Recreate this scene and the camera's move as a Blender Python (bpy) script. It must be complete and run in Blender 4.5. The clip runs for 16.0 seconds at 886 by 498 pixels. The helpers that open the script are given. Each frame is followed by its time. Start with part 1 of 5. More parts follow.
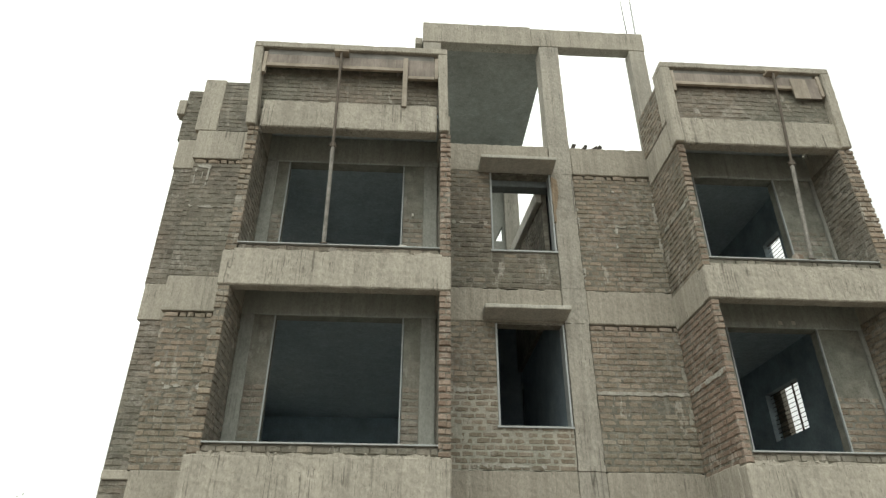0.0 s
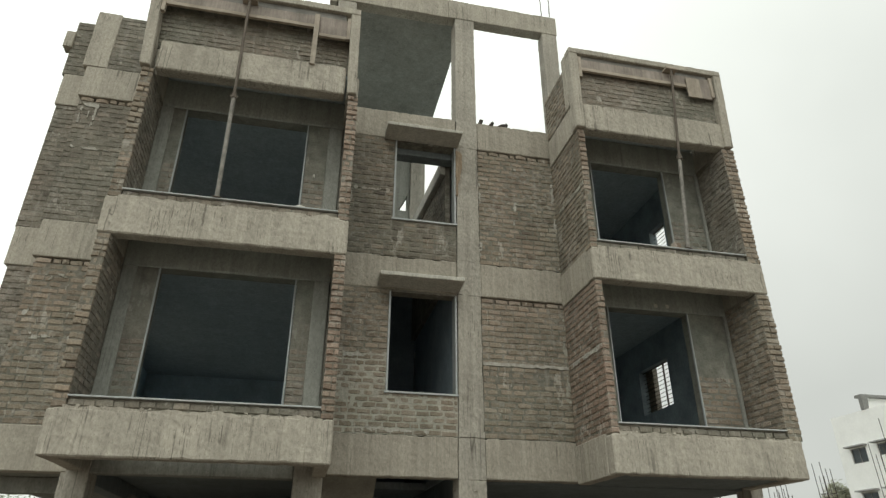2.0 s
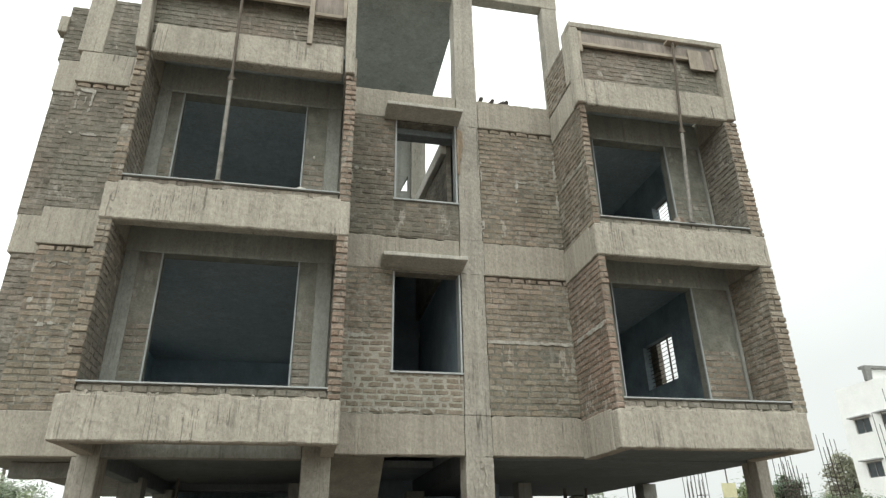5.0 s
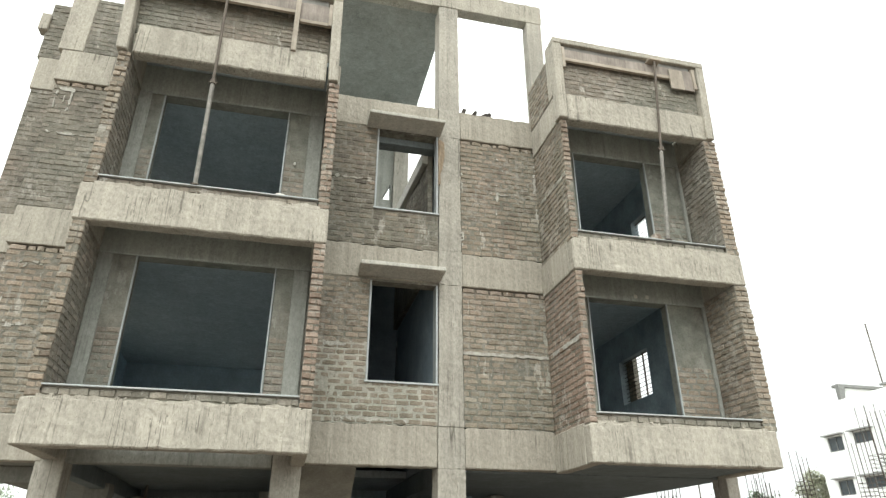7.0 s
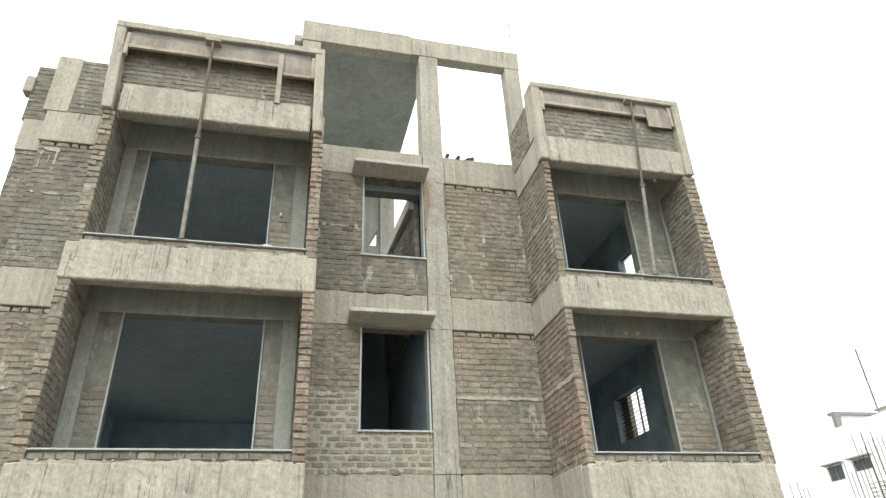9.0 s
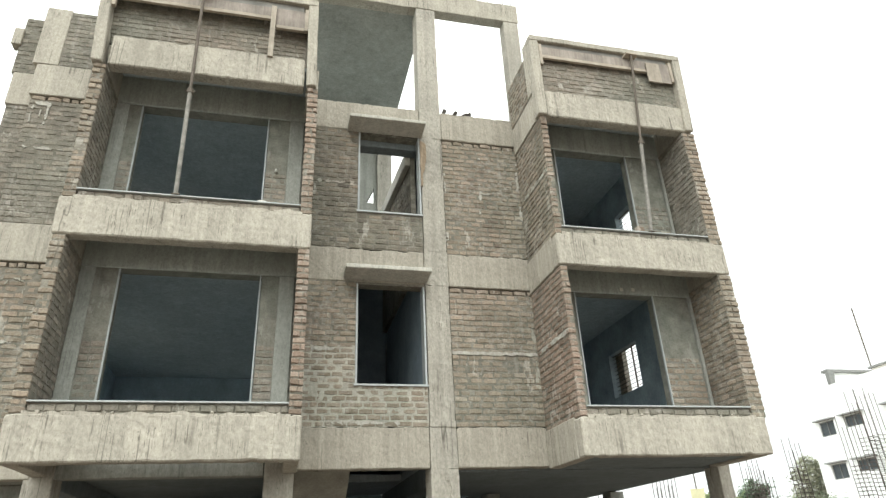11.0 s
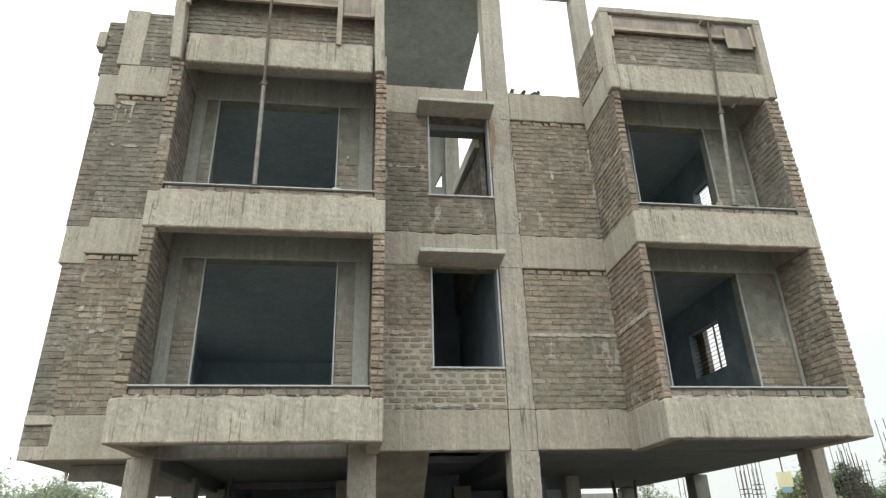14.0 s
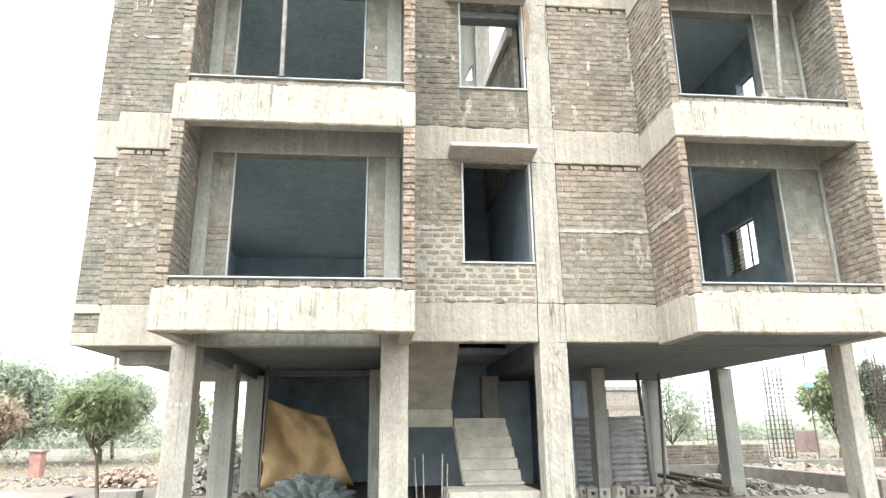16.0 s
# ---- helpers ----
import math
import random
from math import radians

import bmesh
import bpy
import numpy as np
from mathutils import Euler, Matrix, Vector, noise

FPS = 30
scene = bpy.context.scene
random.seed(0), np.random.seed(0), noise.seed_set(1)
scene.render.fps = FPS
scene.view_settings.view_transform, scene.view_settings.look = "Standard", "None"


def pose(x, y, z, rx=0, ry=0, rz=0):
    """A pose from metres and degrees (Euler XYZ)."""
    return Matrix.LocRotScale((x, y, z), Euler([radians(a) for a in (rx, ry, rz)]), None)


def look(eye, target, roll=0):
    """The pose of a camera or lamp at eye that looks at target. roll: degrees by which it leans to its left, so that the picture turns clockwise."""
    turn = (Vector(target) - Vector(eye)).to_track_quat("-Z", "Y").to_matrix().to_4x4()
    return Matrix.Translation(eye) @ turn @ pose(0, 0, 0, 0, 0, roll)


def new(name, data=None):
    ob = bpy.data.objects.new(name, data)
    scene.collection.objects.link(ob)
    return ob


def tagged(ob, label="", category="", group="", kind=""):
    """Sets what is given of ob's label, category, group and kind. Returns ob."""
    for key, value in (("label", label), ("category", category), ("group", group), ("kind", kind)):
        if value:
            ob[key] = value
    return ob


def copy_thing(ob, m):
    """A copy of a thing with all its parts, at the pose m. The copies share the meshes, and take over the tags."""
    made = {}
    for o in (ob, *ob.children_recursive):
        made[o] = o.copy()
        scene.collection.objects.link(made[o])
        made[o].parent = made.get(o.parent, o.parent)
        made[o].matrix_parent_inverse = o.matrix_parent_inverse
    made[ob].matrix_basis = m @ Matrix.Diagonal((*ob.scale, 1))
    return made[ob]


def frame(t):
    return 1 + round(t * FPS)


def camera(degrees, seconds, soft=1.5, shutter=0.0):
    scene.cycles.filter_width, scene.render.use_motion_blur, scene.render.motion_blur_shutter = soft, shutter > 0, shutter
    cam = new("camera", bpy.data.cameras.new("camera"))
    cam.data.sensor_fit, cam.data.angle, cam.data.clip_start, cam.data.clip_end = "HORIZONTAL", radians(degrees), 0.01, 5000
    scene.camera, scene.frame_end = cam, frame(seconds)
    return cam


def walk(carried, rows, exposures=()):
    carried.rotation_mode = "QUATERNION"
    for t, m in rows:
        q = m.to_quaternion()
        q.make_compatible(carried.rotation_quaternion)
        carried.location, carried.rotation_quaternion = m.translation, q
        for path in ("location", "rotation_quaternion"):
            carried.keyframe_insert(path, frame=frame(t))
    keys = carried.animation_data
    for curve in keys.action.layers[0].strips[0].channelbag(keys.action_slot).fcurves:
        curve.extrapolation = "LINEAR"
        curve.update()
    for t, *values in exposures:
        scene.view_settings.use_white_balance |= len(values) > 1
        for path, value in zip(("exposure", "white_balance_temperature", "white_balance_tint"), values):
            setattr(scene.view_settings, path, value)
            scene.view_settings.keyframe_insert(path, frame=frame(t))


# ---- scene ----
cam = camera(69.0, 16.0, soft=1.35)
PATH = [
    (0, (-1.472, -10.213, 1.519), (-1.375, -8.469, 2.495), 0.3),
    (0.5, (-1.409, -10.212, 1.491), (-1.247, -8.464, 2.45), 0.1),
    (1, (-1.377, -10.22, 1.483), (-1.098, -8.476, 2.421), -0.4),
    (1.5, (-1.339, -10.229, 1.472), (-1.011, -8.474, 2.373), 0.1),
    (2, (-1.302, -10.24, 1.452), (-0.919, -8.494, 2.349), 0.1),
    (2.5, (-1.308, -10.237, 1.443), (-0.916, -8.487, 2.328), -0.1),
    (3, (-1.313, -10.233, 1.455), (-0.931, -8.471, 2.321), -0.7),
    (5.5, (-1.293, -10.209, 1.437), (-0.908, -8.428, 2.262), -1.0),
    (6, (-1.24, -10.202, 1.423), (-0.811, -8.403, 2.185), 0.3),
    (6.5, (-1.237, -10.177, 1.417), (-0.83, -8.384, 2.205), -0.0),
    (7, (-1.216, -10.24, 1.466), (-0.788, -8.49, 2.333), -0.1),
    (7.5, (-1.195, -10.264, 1.471), (-0.734, -8.558, 2.408), -0.9),
    (8, (-1.252, -10.279, 1.493), (-0.791, -8.614, 2.5), -2.7),
    (10.5, (-1.15, -10.261, 1.442), (-0.697, -8.533, 2.341), -2.7),
    (11, (-1.144, -10.256, 1.436), (-0.684, -8.516, 2.308), -2.8),
    (11.5, (-1.144, -10.246, 1.426), (-0.699, -8.495, 2.283), -2.6),
    (12, (-1.145, -10.257, 1.457), (-0.715, -8.492, 2.294), -2.1),
    (12.5, (-1.185, -10.228, 1.457), (-0.783, -8.459, 2.298), -2.3),
    (13, (-1.219, -10.214, 1.466), (-0.872, -8.425, 2.29), -2.0),
    (13.5, (-1.256, -10.194, 1.455), (-0.959, -8.397, 2.282), -1.7),
    (14, (-1.277, -10.187, 1.458), (-1.011, -8.387, 2.289), -1.7),
    (14.5, (-1.283, -10.185, 1.441), (-1.057, -8.37, 2.249), -0.8),
    (15, (-1.3, -10.163, 1.427), (-1.087, -8.315, 2.163), -0.2),
    (15.5, (-1.308, -10.128, 1.415), (-1.113, -8.231, 2.018), -0.3),
    (16, (-1.327, -10.096, 1.41), (-1.137, -8.18, 1.952), -0.6),
]
EXPOSURES = [(0.0, 0.13, 6460, 2), (0.5, 0.13, 6460, 2), (1.0, -0.03, 6460, 2), (1.5, -0.27, 6460, 2), (2.0, -0.19, 6460, 2), (2.5, -0.09, 6460, 2), (3.0, 0.06, 6460, 2), (5.5, 0.55, 6250, 4), (6.0, 0.82, 6250, 4), (6.5, 0.86, 6250, 4), (7.0, 0.84, 6250, 4), (7.5, 0.89, 6250, 4), (8.0, 0.89, 6250, 4), (10.5, 0.88, 6250, 4), (11.0, 0.88, 6250, 4), (11.5, 0.84, 6250, 4), (12.0, 0.81, 6250, 4), (12.5, 0.78, 6250, 4), (13.0, 0.64, 6250, 4), (13.5, 0.54, 6250, 4), (14.0, 0.45, 6250, 4), (14.5, 0.48, 6250, 4), (15.0, 1.05, 6200, 5), (15.5, 1.76, 6080, 8), (16.0, 1.84, 6080, 8)]

walk(cam, [(t, look(eye, target, roll)) for t, eye, target, roll in PATH], EXPOSURES)

# ---------------------------------------------------------------- world and light
world = bpy.data.worlds.new("overcast_sky")
scene.world = world
world.use_nodes = True
wn = world.node_tree
wn.nodes.clear()
w_out = wn.nodes.new("ShaderNodeOutputWorld")
w_bg = wn.nodes.new("ShaderNodeBackground")
w_sky = wn.nodes.new("ShaderNodeTexSky")
w_sky.sky_type = "NISHITA"
w_sky.sun_disc = False
w_sky.sun_elevation = radians(48)
w_sky.sun_rotation = radians(200)
w_sky.dust_density = 4.0
w_co = wn.nodes.new("ShaderNodeTexCoord")
w_noise = wn.nodes.new("ShaderNodeTexNoise")
w_noise.inputs["Scale"].default_value = 1.6
w_noise.inputs["Detail"].default_value = 4.0
w_ramp = wn.nodes.new("ShaderNodeValToRGB")
w_ramp.color_ramp.elements[0].position = 0.3
w_ramp.color_ramp.elements[0].color = (12.9, 12.8, 12.35, 1)
w_ramp.color_ramp.elements[1].position = 0.7
w_ramp.color_ramp.elements[1].color = (15.7, 15.5, 15.0, 1)
w_mix = wn.nodes.new("ShaderNodeMixRGB")
w_mix.inputs[0].default_value = 0.96
wn.links.new(w_co.outputs["Generated"], w_noise.inputs["Vector"])
wn.links.new(w_noise.outputs["Fac"], w_ramp.inputs["Fac"])
wn.links.new(w_sky.outputs["Color"], w_mix.inputs[1])
wn.links.new(w_ramp.outputs["Color"], w_mix.inputs[2])
# an overcast sky is brighter overhead and towards the veiled sun, duller near the horizon
w_dot = wn.nodes.new("ShaderNodeVectorMath")
w_dot.operation = "DOT_PRODUCT"
w_dot.inputs[1].default_value = (-0.3, -0.12, 0.5)
w_add = wn.nodes.new("ShaderNodeMath")
w_add.operation = "ADD"
w_add.inputs[1].default_value = 0.68
w_low = wn.nodes.new("ShaderNodeClamp")
w_low.inputs["Min"].default_value = 0.5
w_low.inputs["Max"].default_value = 1.2
w_mul = wn.nodes.new("ShaderNodeVectorMath")
w_mul.operation = "SCALE"
wn.links.new(w_co.outputs["Generated"], w_dot.inputs[0])
wn.links.new(w_dot.outputs["Value"], w_add.inputs[0])
wn.links.new(w_add.outputs["Value"], w_low.inputs["Value"])
wn.links.new(w_mix.outputs["Color"], w_mul.inputs[0])
wn.links.new(w_low.outputs["Result"], w_mul.inputs["Scale"])
wn.links.new(w_mul.outputs["Vector"], w_bg.inputs["Color"])
w_bg.inputs["Strength"].default_value = 0.105
wn.links.new(w_bg.outputs["Background"], w_out.inputs["Surface"])

sun_data = bpy.data.lights.new("sun", "SUN")
sun_data.energy = 0.6
sun_data.angle = radians(25)
sun_data.color = (1.0, 0.975, 0.93)
sun = new("sun", sun_data)
sun.matrix_world = look((-6, -22, 26), (0, 0, 3))


# ---------------------------------------------------------------- materials
def material(name, rough=0.9, metal=0.0):
    m = bpy.data.materials.new(name)
    m.use_nodes = True
    b = m.node_tree.nodes["Principled BSDF"]
    b.inputs["Roughness"].default_value = rough
    b.inputs["Metallic"].default_value = metal
    b.inputs["Specular IOR Level"].default_value = 0.25
    return m, m.node_tree, b


def nd(tree, kind, **vals):
    n = tree.nodes.new(kind)
    for k, v in vals.items():
        n.inputs[k].default_value = v
    return n


def ramp(tree, src, stops):
    r = tree.nodes.new("ShaderNodeValToRGB")
    el = r.color_ramp.elements
    el[0].position, el[0].color = stops[0][0], (*stops[0][1], 1)
    el[1].position, el[1].color = stops[-1][0], (*stops[-1][1], 1)
    for pos, col in stops[1:-1]:
        e = el.new(pos)
        e.color = (*col, 1)
    tree.links.new(src, r.inputs["Fac"])
    return r.outputs["Color"]


def mixed(tree, fac, a, b, kind="MIX"):
    m = tree.nodes.new("ShaderNodeMixRGB")
    m.blend_type = kind
    for sock, v in ((m.inputs[0], fac), (m.inputs[1], a), (m.inputs[2], b)):
        if isinstance(v, (int, float)):
            sock.default_value = v
        elif isinstance(v, tuple):
            sock.default_value = (*v, 1)
        else:
            tree.links.new(v, sock)
    return m.outputs["Color"]


def place(tree, scale=(1, 1, 1)):
    g = tree.nodes.new("ShaderNodeNewGeometry")
    mp = tree.nodes.new("ShaderNodeMapping")
    mp.inputs["Scale"].default_value = scale
    tree.links.new(g.outputs["Position"], mp.inputs["Vector"])
    return mp.outputs["Vector"]


def noise_of(tree, scale, detail=4.0, stretch=(1, 1, 1), rough=0.6):
    n = nd(tree, "ShaderNodeTexNoise", Scale=scale, Detail=detail, Roughness=rough)
    tree.links.new(place(tree, stretch), n.inputs["Vector"])
    return n.outputs["Fac"]


def bump(tree, b, src, strength=0.4, dist=0.01):
    n = nd(tree, "ShaderNodeBump", Strength=strength, Distance=dist)
    tree.links.new(src, n.inputs["Height"])
    tree.links.new(n.outputs["Normal"], b.inputs["Normal"])


def white(v):
    return (v, v, v)


def make_concrete(name, light, mid, dark, streaks=0.55, pits=True):
    m, t, b = material(name, 0.92)
    base = ramp(t, noise_of(t, 1.1, 6), [(0.32, mid), (0.62, light)])
    grain = ramp(t, noise_of(t, 30, 7, (1, 1, 0.6), 0.75), [(0.28, white(0.68)), (0.72, white(1.2))])
    col = mixed(t, 1.0, base, grain, "MULTIPLY")
    boards = ramp(t, noise_of(t, 1.0, 3, (5.0, 5.0, 0.05)), [(0.38, white(0.93)), (0.62, white(1.04))])
    col = mixed(t, 1.0, col, boards, "MULTIPLY")
    wash = ramp(t, noise_of(t, 1.0, 2, (11, 11, 0.35), 0.6), [(0.4, white(0.92)), (0.62, white(1.04))])
    col = mixed(t, 1.0, col, wash, "MULTIPLY")
    pale = ramp(t, noise_of(t, 2.6, 6, (1, 1, 0.8), 0.75), [(0.54, white(0)), (0.66, white(0.4))])
    col = mixed(t, pale, col, tuple(min(0.8, c * 1.22) for c in light))
    keep = ramp(t, noise_of(t, 1.7, 4), [(0.5, white(0)), (0.62, white(1))])
    # drips: long thin ones, short dashes, and rare wide ones
    for stretch, lo, hi, amt in (((30, 30, 0.5), 0.6, 0.68, 0.9), ((52, 52, 3.0), 0.64, 0.69, 1.0), ((70, 70, 5.0), 0.63, 0.69, 0.8), ((12, 12, 0.4), 0.63, 0.72, 0.5)):
        run = ramp(t, noise_of(t, 1.0, 2, stretch, 0.5), [(lo, white(0)), (hi, white(streaks * amt))])
        col = mixed(t, mixed(t, 1.0, run, keep, "MULTIPLY"), col, dark)
    # a few wandering upright cracks
    crack = ramp(t, noise_of(t, 1.0, 2, (2.6, 2.6, 0.07), 0.5), [(0.4945, white(0)), (0.4985, white(streaks)), (0.5015, white(streaks)), (0.5055, white(0))])
    some = ramp(t, noise_of(t, 1.3, 2, (1, 1, 0.6)), [(0.53, white(0)), (0.57, white(1))])
    col = mixed(t, mixed(t, 1.0, crack, some, "MULTIPLY"), col, tuple(c * 0.8 for c in dark))
    if pits:
        for size, seed_at, near in ((13.0, 3.3, 0.13), (31.0, 4.7, 0.2)):
            v = nd(t, "ShaderNodeTexVoronoi", Scale=size)
            t.links.new(place(t, (1, 1, 0.75)), v.inputs["Vector"])
            spot = ramp(t, v.outputs["Distance"], [(near * 0.5, white(0.85)), (near, white(0))])
            some = ramp(t, noise_of(t, seed_at, 3), [(0.52, white(0)), (0.6, white(1))])
            col = mixed(t, mixed(t, 1.0, spot, some, "MULTIPLY"), col, dark)
    blot = ramp(t, noise_of(t, 0.8, 5, (1.4, 1.4, 0.8)), [(0.54, white(0)), (0.68, white(0.26))])
    col = mixed(t, blot, col, tuple(c * 1.7 for c in dark))
    t.links.new(col, b.inputs["Base Color"])
    bump(t, b, noise_of(t, 15, 8, (1, 1, 0.6), 0.72), 0.75, 0.02)
    return m


def weathered(t, col, dust, amount):
    """Mortar smears, damp patches and pale runs that cross bricks and joints alike."""
    patch = ramp(t, noise_of(t, 1.3, 5), [(0.3, white(0.8)), (0.7, white(1.14))])
    col = mixed(t, 1.0, col, patch, "MULTIPLY")
    tint = ramp(t, noise_of(t, 0.55, 4, (1, 1, 0.8)), [(0.38, (0.97, 1.02, 0.98)), (0.62, (1.04, 0.99, 0.95))])
    col = mixed(t, 1.0, col, tint, "MULTIPLY")
    d = ramp(t, noise_of(t, 7.0, 7, (0.8, 0.8, 1.5), 0.78), [(0.46, white(0)), (0.64, white(amount))])
    big = ramp(t, noise_of(t, 0.9, 5, (1, 1, 1.2), 0.65), [(0.4, white(0.12)), (0.62, white(1))])
    col = mixed(t, mixed(t, 1.0, d, big, "MULTIPLY"), col, dust)
    run = ramp(t, noise_of(t, 1.0, 4, (7, 7, 0.5)), [(0.58, white(0)), (0.72, white(0.35))])
    col = mixed(t, run, col, tuple(c * 0.95 for c in dust))
    splash = ramp(t, noise_of(t, 2.3, 6, (1.2, 1.2, 0.55), 0.72), [(0.6, white(0)), (0.64, white(0.6))])
    col = mixed(t, splash, col, tuple(min(0.6, c * 1.12) for c in dust))
    damp = ramp(t, noise_of(t, 1.7, 5, (1, 1, 0.5), 0.6), [(0.58, white(0)), (0.72, white(0.4))])
    return mixed(t, damp, col, tuple(c * 0.3 for c in dust))


def make_brick(name, tones, dust, dust_amount):
    m, t, b = material(name, 0.95)
    info = t.nodes.new("ShaderNodeObjectInfo")
    base = ramp(t, info.outputs["Random"], tones)
    grain = ramp(t, noise_of(t, 34, 6, (1, 1, 1), 0.7), [(0.28, white(0.66)), (0.72, white(1.28))])
    col = mixed(t, 1.0, base, grain, "MULTIPLY")
    t.links.new(weathered(t, col, dust, dust_amount), b.inputs["Base Color"])
    bump(t, b, noise_of(t, 38, 7), 0.8, 0.012)
    return m


def make_mortar(name, col, dust, amount):
    m, t, b = material(name, 0.97)
    c1 = ramp(t, noise_of(t, 5.0, 6), [(0.3, tuple(c * 0.72 for c in col)), (0.7, tuple(c * 1.25 for c in col))])
    fine = ramp(t, noise_of(t, 45, 4), [(0.3, white(0.8)), (0.7, white(1.15))])
    t.links.new(weathered(t, mixed(t, 1.0, c1, fine, "MULTIPLY"), dust, amount), b.inputs["Base Color"])
    bump(t, b, noise_of(t, 30, 6), 0.6, 0.012)
    return m


def make_plain(name, col, var=0.15, rough=0.85, metal=0.0, scale=6.0, bumpy=0.2):
    m, t, b = material(name, rough, metal)
    lo, hi = tuple(c * (1 - var) for c in col), tuple(c * (1 + var) for c in col)
    c1 = ramp(t, noise_of(t, scale, 5), [(0.3, lo), (0.7, hi)])
    fine = ramp(t, noise_of(t, scale * 9, 3), [(0.3, white(1 - var * 0.5)), (0.7, white(1 + var * 0.5))])
    t.links.new(mixed(t, 1.0, c1, fine, "MULTIPLY"), b.inputs["Base Color"])
    if bumpy:
        bump(t, b, noise_of(t, scale * 6, 5), bumpy, 0.01)
    return m


def make_wood(name, lo, hi, stretch=(1, 12, 12)):
    m, t, b = material(name, 0.8)
    g = ramp(t, noise_of(t, 2.2, 6, stretch, 0.7), [(0.3, lo), (0.7, hi)])
    stain = ramp(t, noise_of(t, 2.6, 4), [(0.35, white(0.7)), (0.65, white(1.1))])
    t.links.new(mixed(t, 1.0, g, stain, "MULTIPLY"), b.inputs["Base Color"])
    bump(t, b, noise_of(t, 4, 5, stretch), 0.25, 0.005)
    return m


def make_leaf(name, lo, hi):
    m, t, b = material(name, 0.6)
    geo = t.nodes.new("ShaderNodeNewGeometry")
    col = ramp(t, geo.outputs["Random Per Island"], [(0.0, lo), (1.0, hi)])
    t.links.new(col, b.inputs["Base Color"])
    tr = t.nodes.new("ShaderNodeBsdfTranslucent")
    t.links.new(mixed(t, 1.0, col, (1.3, 1.36, 1.12), "MULTIPLY"), tr.inputs["Color"])
    mx = t.nodes.new("ShaderNodeMixShader")
    mx.inputs[0].default_value = 0.6
    t.links.new(b.outputs["BSDF"], mx.inputs[1])
    t.links.new(tr.outputs["BSDF"], mx.inputs[2])
    t.links.new(mx.outputs["Shader"], t.nodes["Material Output"].inputs["Surface"])
    return m


def make_ground():
    m, t, b = material("dry_earth", 0.97)
    big = ramp(t, noise_of(t, 0.16, 6), [(0.36, (0.136, 0.113, 0.093)), (0.55, (0.185, 0.157, 0.131)), (0.7, (0.163, 0.139, 0.113))])
    grass = ramp(t, noise_of(t, 0.35, 7, (1, 1, 1), 0.7), [(0.57, white(0)), (0.68, white(0.45))])
    col = mixed(t, grass, big, (0.165, 0.15, 0.095))
    fine = ramp(t, noise_of(t, 9, 6), [(0.3, white(0.75)), (0.7, white(1.2))])
    t.links.new(mixed(t, 1.0, col, fine, "MULTIPLY"), b.inputs["Base Color"])
    bump(t, b, noise_of(t, 5, 7), 0.7, 0.05)
    return m


CONCRETE = make_concrete("board_marked_concrete", (0.423, 0.389, 0.326), (0.361, 0.333, 0.278), (0.133, 0.121, 0.100), 0.85)
FLUSH = make_concrete("trowelled_concrete", (0.375, 0.342, 0.285), (0.315, 0.288, 0.24), (0.14, 0.126, 0.103), 0.6)
CONCRETE_PLAIN = make_concrete("grey_concrete", (0.318, 0.318, 0.284), (0.256, 0.257, 0.23), (0.135, 0.136, 0.122), 0.5)
# darker concrete copy: the shade under slabs is put into its colour
CONCRETE_SHADED = make_concrete("shade_toned_soffit_concrete", (0.195, 0.22, 0.225), (0.166, 0.187, 0.19), (0.11, 0.12, 0.12), 0.3)
# lintel concrete: the cool of skylit shade is put into its grey
CONCRETE_LINTEL = make_concrete("cool_shade_lintel_concrete", (0.385, 0.398, 0.36), (0.335, 0.347, 0.312), (0.19, 0.196, 0.175), 0.4)
CONCRETE_COLUMN = make_concrete("column_concrete", (0.408, 0.379, 0.324), (0.325, 0.303, 0.259), (0.128, 0.117, 0.098), 0.9)
MORTAR = make_mortar("mortar", (0.165, 0.152, 0.128), (0.4, 0.38, 0.33), 0.75)
MORTAR_SMEAR = make_mortar("smeared_lime_mortar", (0.33, 0.313, 0.272), (0.44, 0.42, 0.37), 0.8)
MORTAR_PALE = make_plain("pale_lime_mortar", (0.36, 0.343, 0.3), 0.25, 0.97, 0, 9.0, 0.6)
BRICK = make_brick("dusty_brick", [(0.0, (0.15, 0.12, 0.096)), (0.06, (0.188, 0.154, 0.121)), (0.4, (0.225, 0.186, 0.146)), (0.75, (0.255, 0.211, 0.166)), (0.95, (0.285, 0.23, 0.18)), (1.0, (0.315, 0.27, 0.222))],
                   (0.38, 0.36, 0.31), 0.7)
BRICK_DAMP = make_brick("damp_dark_brick", [(0.0, (0.105, 0.094, 0.078)), (0.1, (0.13, 0.116, 0.096)), (0.5, (0.162, 0.144, 0.117)), (0.9, (0.195, 0.167, 0.134)), (1.0, (0.24, 0.195, 0.152))], (0.33, 0.315, 0.275), 0.5)
BRICK_RED = make_brick("reddish_brick", [(0.0, (0.195, 0.146, 0.115)), (0.5, (0.248, 0.188, 0.149)), (1.0, (0.3, 0.236, 0.192))], (0.40, 0.36, 0.31), 0.65)
BRICK_GREY = make_brick("grey_brick", [(0.0, (0.14, 0.127, 0.107)), (0.07, (0.164, 0.149, 0.125)), (0.5, (0.199, 0.181, 0.152)), (0.93, (0.236, 0.209, 0.174)), (1.0, (0.27, 0.238, 0.2))], (0.365, 0.34, 0.30), 0.65)
